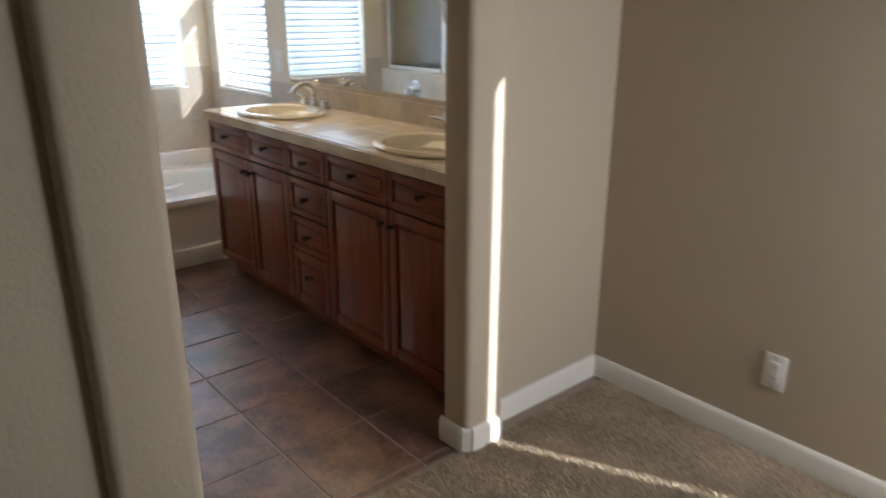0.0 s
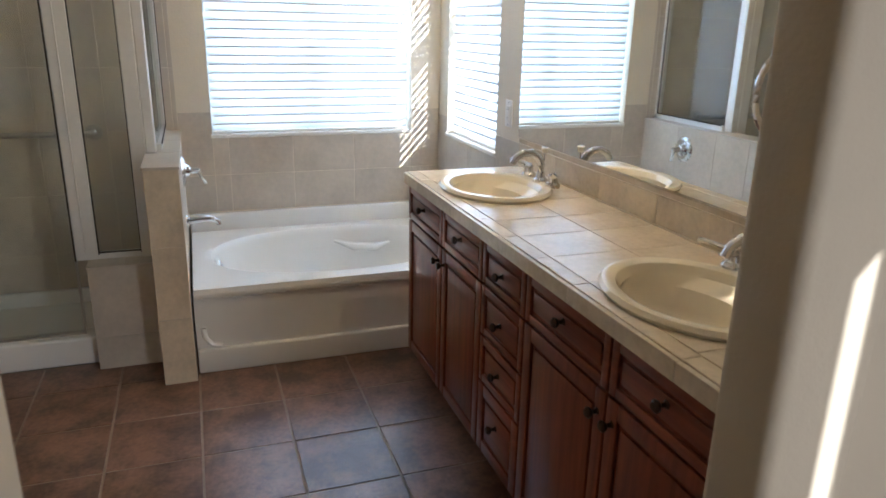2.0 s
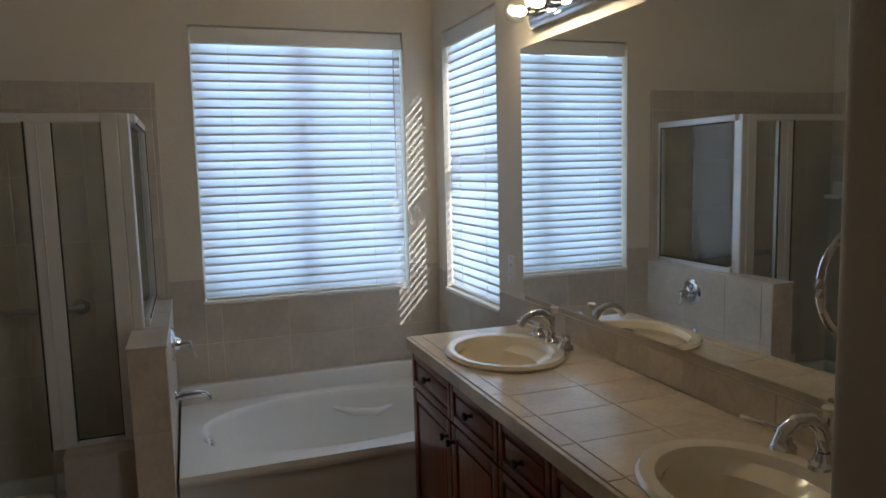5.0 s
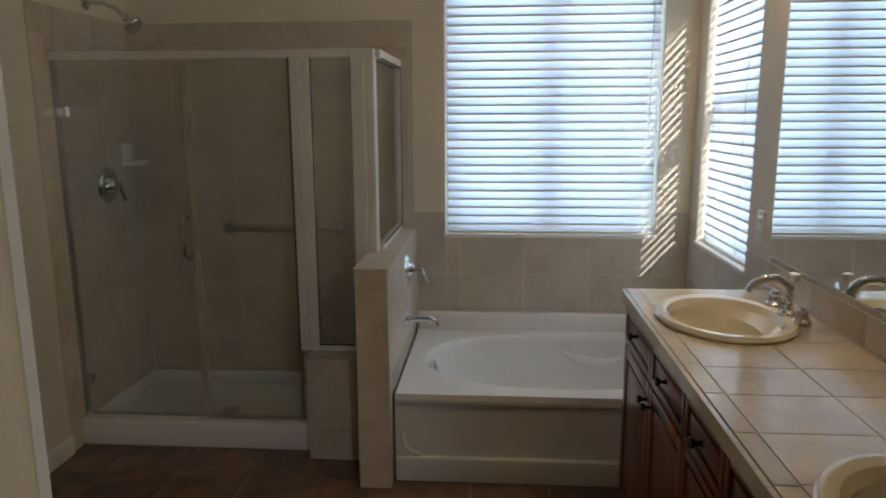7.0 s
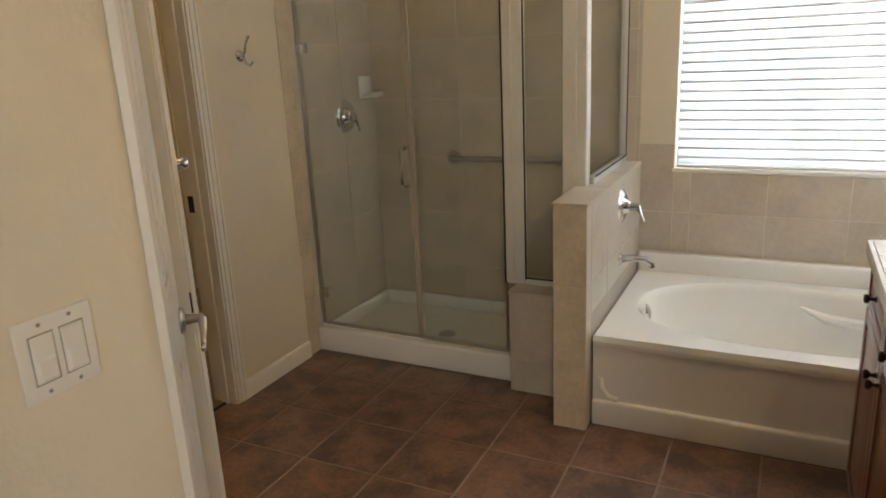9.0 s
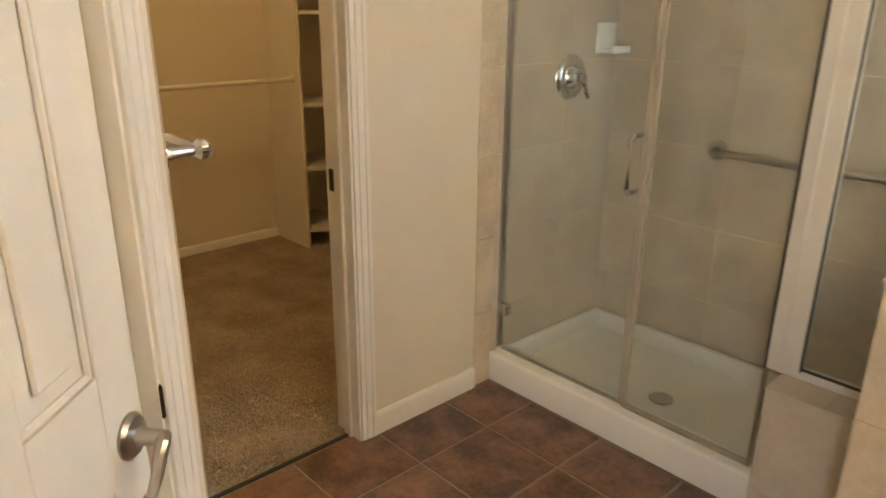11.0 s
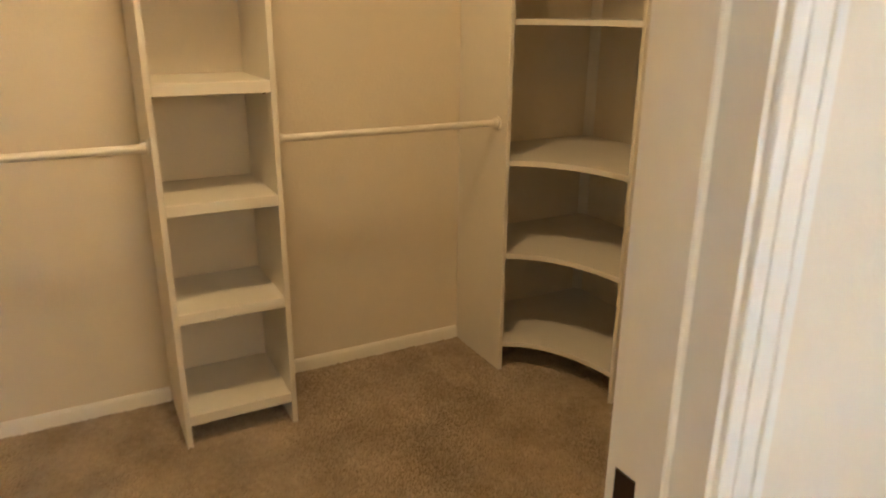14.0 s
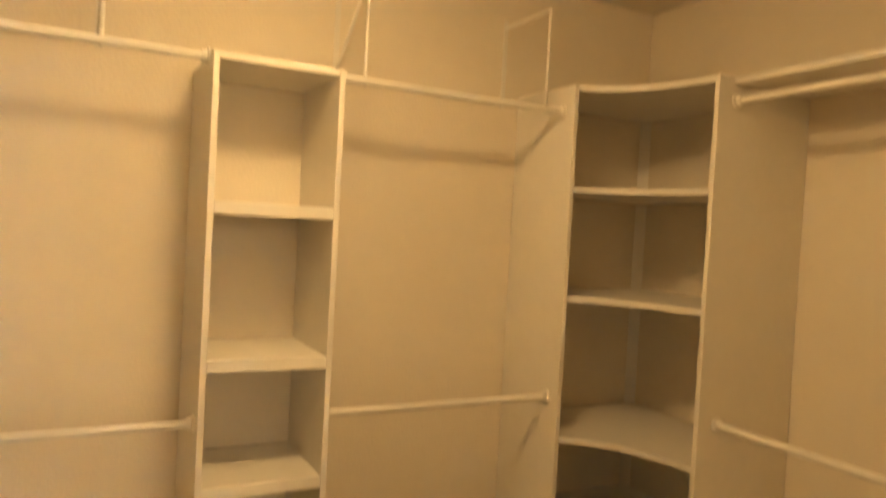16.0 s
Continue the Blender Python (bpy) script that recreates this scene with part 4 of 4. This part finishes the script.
# ---- closet ----
def rod(x0, y0, x1, y1, z, lab):
    e = thing("closet_rod", lab, "closet rod", group="closet rods")
    d = Vector((x1 - x0, y1 - y0, 0)).normalized()
    Build().tube([(x0, y0, z), (x1, y1, z)], 0.0125, 12).done("rod", CLOSET_WHITE, e)
    for p, s in (((x0, y0), 1), ((x1, y1), -1)):
        o = Build().lathe([(0.0, 0.0), (0.026, 0.0), (0.026, 0.006), (0.019, 0.008), (0.017, 0.022), (0.0135, 0.022)], (*p, z), tuple(d * s), 16)
        tagged(o.done("socket", CLOSET_WHITE, e), "white rod socket")
    return e


TWX, TY_0, TY_1, TTOP = -2.785, 2.909, 3.284, TOWER_TOP
tw = thing("shelf_tower", "narrow white closet shelf tower with open shelves", "shelf unit", (-2.97, 3.11, 0))
tinv = Matrix.Translation((2.97, -3.11, 0))


def tpart(b, name):
    o = b.done(name, CLOSET_WHITE)
    o.parent = tw
    o.matrix_parent_inverse = tinv
    return o


tpart(Build().box((CX + 0.002, TY_0, 0.0), (TWX, TY_0 + 0.018, TTOP), 0.0015), "side_panel")
tpart(Build().box((CX + 0.002, TY_1 - 0.018, 0.0), (TWX, TY_1, TTOP), 0.0015), "side_panel")
for z in TOWER_SHELVES:
    tpart(Build().box((CX + 0.004, TY_0 + 0.018, z - 0.010), (TWX - 0.004, TY_1 - 0.018, z + 0.010), 0.001).box((TWX - 0.020, TY_0 + 0.018, z - 0.026), (TWX - 0.002, TY_1 - 0.018, z + 0.011), 0.002), "shelf")
tpart(Build().box((CX + 0.004, TY_0 + 0.018, TTOP - 0.02), (TWX - 0.003, TY_1 - 0.018, TTOP), 0.001), "shelf")

for y, x in ((TY_1 - 0.022, TWX - 0.07), (TY_0 + 0.022, TWX - 0.07)):
    o = tpart(Build().box((x - 0.006, y - 0.006, 1.142), (x + 0.006, y + 0.006, 1.168), 0.002), "shelf_pin")
    o.data.materials[0] = BRONZE

# corner unit with curved shelves
AY, BXP = 4.140, -2.385
cu = thing("corner_shelf_unit", "white corner closet unit with curved shelves", "shelf unit", (-2.9, 4.5, 0))
cinv = Matrix.Translation((2.9, -4.5, 0))


def cpart(b, name):
    o = b.done(name, CLOSET_WHITE)
    o.parent = cu
    o.matrix_parent_inverse = cinv
    return o


cpart(Build().box((CX + 0.002, AY - 0.018, 0), (TWX, AY, CORNER_TOP), 0.0015), "side_panel")
cpart(Build().box((BXP, 4.355, 0), (BXP + 0.018, CN - 0.002, CORNER_TOP), 0.0015), "side_panel")


def curved(z, t=0.019):
    p = [(CX + 0.003, AY), (TWX - 0.004, AY)]
    a, c, q = Vector((TWX - 0.004, AY)), Vector((BXP, 4.36)), Vector((-2.70, 4.33))
    for k in range(1, 12):
        u = k / 12
        v = (1 - u) ** 2 * a + 2 * u * (1 - u) * q + u * u * c
        p.append((v.x, v.y))
    p += [(BXP, 4.36), (BXP, CN - 0.003), (CX + 0.003, CN - 0.003)]
    return Build().prism(p, z - t, z)


for z in CORNER_SHELVES:
    cpart(curved(z), "shelf")
cpart(curved(CORNER_TOP), "shelf")
cpart(Build().prism([(CX + 0.002, CN - 0.035), (CX + 0.035, CN - 0.002), (CX + 0.002, CN - 0.002)], 0.0, CORNER_TOP - 0.02), "back_brace")
rod(-2.85, TY_1, -2.85, AY - 0.018, 1.0, "white lower closet rod between the shelf units")
rod(-2.85, CS, -2.85, TY_0, 1.0, "white lower closet rod beside the shelf tower")
rod(BXP + 0.018, 4.44, WX - T, 4.44, 1.0, "white lower closet rod on the side wall")
rod(-2.85, TY_1, -2.85, AY - 0.018, 2.02, "white upper closet rod between the shelf units")
rod(-2.85, CS, -2.85, TY_0, 2.02, "white upper closet rod beside the shelf tower")
rod(BXP + 0.018, 4.44, WX - T, 4.44, 2.04, "white upper closet rod on the side wall")
us = thing("closet_shelf", "white upper shelf board along the closet side wall", "closet shelf")
Build().box((BXP + 0.018, 4.42, CORNER_TOP - 0.02), (WX - T, CN - 0.001, CORNER_TOP), 0.0015).done("board", CLOSET_WHITE, us)
for y in (2.64, 3.37, 4.05):
    bk = thing("shelf_bracket", "white metal shelf and rod bracket on the wall", "bracket", group="closet brackets")
    o = Build().box((CX, y - 0.010, 2.06), (CX + 0.004, y + 0.010, 2.40), 0.001)
    if y < 4:
        o.tube([(CX + 0.004, y, 2.10), (CX + 0.15, y, 2.22), (CX + 0.29, y, 2.36)], 0.006, 8)
    o.tube([(CX + 0.004, y, 2.37), (CX + 0.30, y, 2.37)], 0.006, 8)
    o.tube([(CX + 0.29, y, 2.36), (CX + 0.29, y, 2.05), (-2.85, y, 2.005), (-2.875, y, 2.02)], 0.006, 8)
    o.done("arm", CLOSET_WHITE, bk)
cl = thing("ceiling_light", "warm lit dome ceiling light in the closet", "ceiling light", (-1.95, 3.05, CLOSET_CEIL))
o = Build().lathe([(0.0, 0.0), (0.15, 0.0), (0.15, -0.02), (0.14, -0.03)], (0, 0, 0), (0, 0, 1), 28)
o.done("base", WHITE, cl)
o = Build().lathe([(0.138, -0.025), (0.13, -0.06), (0.09, -0.095), (0.0, -0.108)], (0, 0, 0), (0, 0, 1), 28)
tagged(o.done("dome", glow_mat("lit_dome", (1.0, 0.62, 0.24), DOME_GLOW), cl), "lit glass dome")

# ---- tiles: pieces, last ----
_blocks = {}


def piece(parent, name, m, w, h, t, material, bev=0.0012):
    """A tile w by h and t thick; local x across, y up, z outward, origin at its lower left on the bed. Alike tiles share a mesh."""
    key = (round(w, 3), round(h, 3), round(t, 4), material.name)
    if key not in _blocks:
        bm = bmesh.new()
        pts = [((0, 0), 0.0), ((0, 0), t - bev), ((bev, bev), t)]
        loops = []
        for (ix, iy), z in pts:
            loops.append([bm.verts.new(v) for v in ((ix, iy, z), (w - ix, iy, z), (w - ix, h - iy, z), (ix, h - iy, z))])
        for q, r in zip(loops, loops[1:]):
            for k in range(4):
                bm.faces.new((q[k], q[(k + 1) % 4], r[(k + 1) % 4], r[k]))
        bm.faces.new(loops[-1])
        me = bpy.data.meshes.new(name)
        bm.to_mesh(me)
        bm.free()
        me.materials.append(material)
        _blocks[key] = me
    o = new(name, _blocks[key])
    o.matrix_world = m
    o.parent = parent
    return o


def tile_field(parent, m, us, vs, t, material, gap=0.002, skip=None, offset=False):
    """Tiles between the lines us and vs of the local plane."""
    for j, (v0, v1) in enumerate(zip(vs, vs[1:])):
        for u0, u1 in zip(us, us[1:]):
            if skip and skip((u0 + u1) / 2, (v0 + v1) / 2):
                continue
            piece(parent, "tile", m @ pose(u0 + gap / 2, v0 + gap / 2, random.uniform(-0.0006, 0.0004)), u1 - u0 - gap, v1 - v0 - gap, t, material)


def lines(a, z, step, start=None):
    """Cut lines from a to z; start is the place of one joint."""
    start = a if start is None else start
    k = math.ceil((a + 0.02 - start) / step)
    out = [a]
    while start + k * step < z - 0.02:
        out.append(start + k * step)
        k += 1
    return out + [z]


obs = bpy.data.objects
# floor
tile_field(obs["floor_bath"], pose(0, 0, -0.008), lines(WX - 0.045, VX + 0.06, 0.3115, 0.497), lines(1.345, 3.80, 0.3115, 2.94), 0.008, FTILE, 0.008,
           skip=lambda u, v: (u < -0.05 and v < 1.9))
# north wall, local x east, y up, outward south
north = Matrix(((1, 0, 0, 0), (0, 0, -1, NY + 0.008), (0, 1, 0, 0), (0, 0, 0, 1)))
wn_ = obs["wall_north"]
tile_field(wn_, north, lines(WX, 0.482, 0.305, 0.155), [0.04, 0.30, 0.60, 0.905, 1.21, 1.515, 1.82, 1.94], 0.008, WTILE)
tile_field(wn_, north, lines(0.482, W1[0], 0.33, 0.30), [0.469, 0.665, 0.99], 0.008, WTILE)
tile_field(wn_, north, lines(W1[0], W1[1], 0.33, 0.72), [0.469, 0.665, W1[2] - 0.014], 0.008, WTILE)
tile_field(wn_, north, [W1[1], EX], [0.469, 0.665, 0.99], 0.008, WTILE)
# east wall beside the tub
eastw = Matrix(((0, 0, -1, EX + 0.006), (-1, 0, 0, NY), (0, 1, 0, 0), (0, 0, 0, 1)))
we_ = obs["wall_east"]
tile_field(we_, eastw, lines(0, NY - W2[1], 0.4), [0.469, 0.665, 0.96], 0.008, WTILE)
tile_field(we_, eastw, lines(NY - W2[1], NY - W2[0], 0.33), [0.469, 0.665, W2[2] - 0.014], 0.008, WTILE)
tile_field(we_, eastw, [NY - W2[0], NY - 3.43], [0.469, 0.665, 0.96], 0.008, WTILE)
tile_field(we_, eastw, lines(NY - 3.43, NY - VY0, 0.33), [0.868, 0.96], 0.009, CTILE)
piece(we_, "tile", eastw @ pose(NY - 3.43, 0.963, 0), 3.43 - VY0, 0.018, 0.009, CTILE)
# west wall in the shower, with an edging strip
westw = Matrix(((0, 0, 1, WX - 0.006), (1, 0, 0, 0), (0, 1, 0, 0), (0, 0, 0, 1)))
ww_ = obs["wall_west"]
tile_field(ww_, westw, lines(3.812, NY, 0.305, 4.195), [0.10, 0.30, 0.60, 0.905, 1.21, 1.515, 1.82, 1.94], 0.008, WTILE)
tile_field(ww_, westw, [3.718, 3.812], [0.0, 0.30, 0.60, 0.905, 1.21, 1.515, 1.82, 1.94], 0.010, CTILE)
# pony wall: front, both sides and cap
pw_ = obs["wall_pony"]
front_m = Matrix(((1, 0, 0, 0), (0, 0, -1, PY + 0.008), (0, 1, 0, 0), (0, 0, 0, 1)))
tile_field(pw_, front_m, [PX0, PX1], [0.0, 0.285, 0.59, 0.895], 0.008, CTILE)
pe = Matrix(((0, 0, 1, PX1 - 0.008), (1, 0, 0, 0), (0, 1, 0, 0), (0, 0, 0, 1)))
tile_field(pw_, pe, [PY, TY0], [0.0, 0.285, 0.59, 0.895], 0.008, WTILE)
tile_field(pw_, pe, lines(TY0, NY, 0.33, 3.83), [0.46, 0.59, 0.895], 0.008, WTILE)
pwm = Matrix(((0, 0, -1, PX0 + 0.008), (-1, 0, 0, 0), (0, 1, 0, 0), (0, 0, 0, 1)))
tile_field(pw_, pwm, lines(-NY, -3.93, 0.33), [0.06, 0.285, 0.59, 0.895], 0.008, WTILE)
tile_field(pw_, pwm, [-3.735, -PY], [0.0, 0.285, 0.59, 0.895], 0.008, WTILE)
cap = pose(0, 0, PZ - 0.010)
tile_field(pw_, cap, [PX0 - 0.006, PX1 + 0.004], lines(PY - 0.006, NY, 0.33), 0.011, WTILE)
# knee block
kb = obs["wall_knee"]
kf = Matrix(((1, 0, 0, 0), (0, 0, -1, KY + 0.008), (0, 1, 0, 0), (0, 0, 0, 1)))
tile_field(kb, kf, [KX0, PX0], [0.0, 0.145, KZ - 0.010], 0.008, WTILE)
kw = Matrix(((0, 0, -1, KX0 + 0.008), (-1, 0, 0, 0), (0, 1, 0, 0), (0, 0, 0, 1)))
tile_field(kb, kw, [-3.93, -KY], [0.0, 0.145, KZ - 0.010], 0.008, WTILE)
tile_field(kb, pose(0, 0, KZ - 0.010), [KX0 - 0.004, 0.24, PX0], [KY - 0.004, 3.93], 0.011, WTILE)
# countertop: edge row, then large tiles, set round the basins
ct_m = pose(0, 0, 0.845)
cuts_y = [VY0, 1.62, 1.83, 2.046, 2.241, 2.43, 2.62, 2.82, 3.02, 3.21, VY1 + 0.012]
edge = [VX - 0.022, 1.409]
tile_field(top, ct_m, edge, lines(VY0, VY1 + 0.012, 0.20, 2.041), 0.020, CTILE, 0.0025)
nose = Matrix(((0, 0, -1, VX - 0.022), (-1, 0, 0, 0), (0, 1, 0, 0), (0, 0, 0, 1)))
tile_field(top, nose, [-u for u in reversed(lines(VY0, VY1 + 0.012, 0.40, 2.041))], [0.818, 0.863], 0.012, CTILE, 0.0025)
endm = Matrix(((-1, 0, 0, 0), (0, 0, 1, VY1 + 0.008), (0, 1, 0, 0), (0, 0, 0, 1)))
tile_field(top, endm, [-EX, -1.62, -VX + 0.030], [0.818, 0.863], 0.010, CTILE, 0.0025)


def counter_tile(x0, x1, y0, y1):
    """A tile with any part under a basin cut away along the oval."""
    g = 0.00125
    x0, x1, y0, y1 = x0 + g, x1 - g, y0 + g, y1 - g
    for sx_, sy_ in SINKS:
        a, c = 0.172, 0.220
        near = ((max(x0, min(sx_, x1)) - sx_) / a) ** 2 + ((max(y0, min(sy_, y1)) - sy_) / c) ** 2
        if near >= 1:
            continue
        nx, ny = 10, 10
        o = Build()
        keep = {}
        for i in range(nx + 1):
            for j in range(ny + 1):
                keep[i, j] = o.bm.verts.new((x0 + (x1 - x0) * i / nx, y0 + (y1 - y0) * j / ny, 0.865))
        made = 0
        for i in range(nx):
            for j in range(ny):
                xm, ym = x0 + (x1 - x0) * (i + 0.5) / nx, y0 + (y1 - y0) * (j + 0.5) / ny
                if ((xm - sx_) / (a + 0.006)) ** 2 + ((ym - sy_) / (c + 0.006)) ** 2 >= 1:
                    f = o.bm.faces.new((keep[i, j], keep[i + 1, j], keep[i + 1, j + 1], keep[i, j + 1]))
                    made += 1
        if not made:
            o.bm.free()
            return
        bmesh.ops.delete(o.bm, geom=[v for v in o.bm.verts if not v.link_faces], context="VERTS")
        r = bmesh.ops.extrude_face_region(o.bm, geom=o.bm.faces[:])
        for v in r["geom"]:
            if isinstance(v, bmesh.types.BMVert):
                v.co.z -= 0.018
        q = o.done("tile", CTILE, top, smooth=False)
        return
    piece(top, "tile", pose(x0, y0, 0.845), x1 - x0, y1 - y0, 0.020, CTILE)


for c0, c1 in ((1.409, 1.64), (1.64, EX - 0.009)):
    ys = [VY0, 1.655, 2.046, 2.241, 2.436, 2.612, 2.82, 3.21, VY1 + 0.012]
    for y0, y1 in zip(ys, ys[1:]):
        counter_tile(c0, c1, y0, y1)
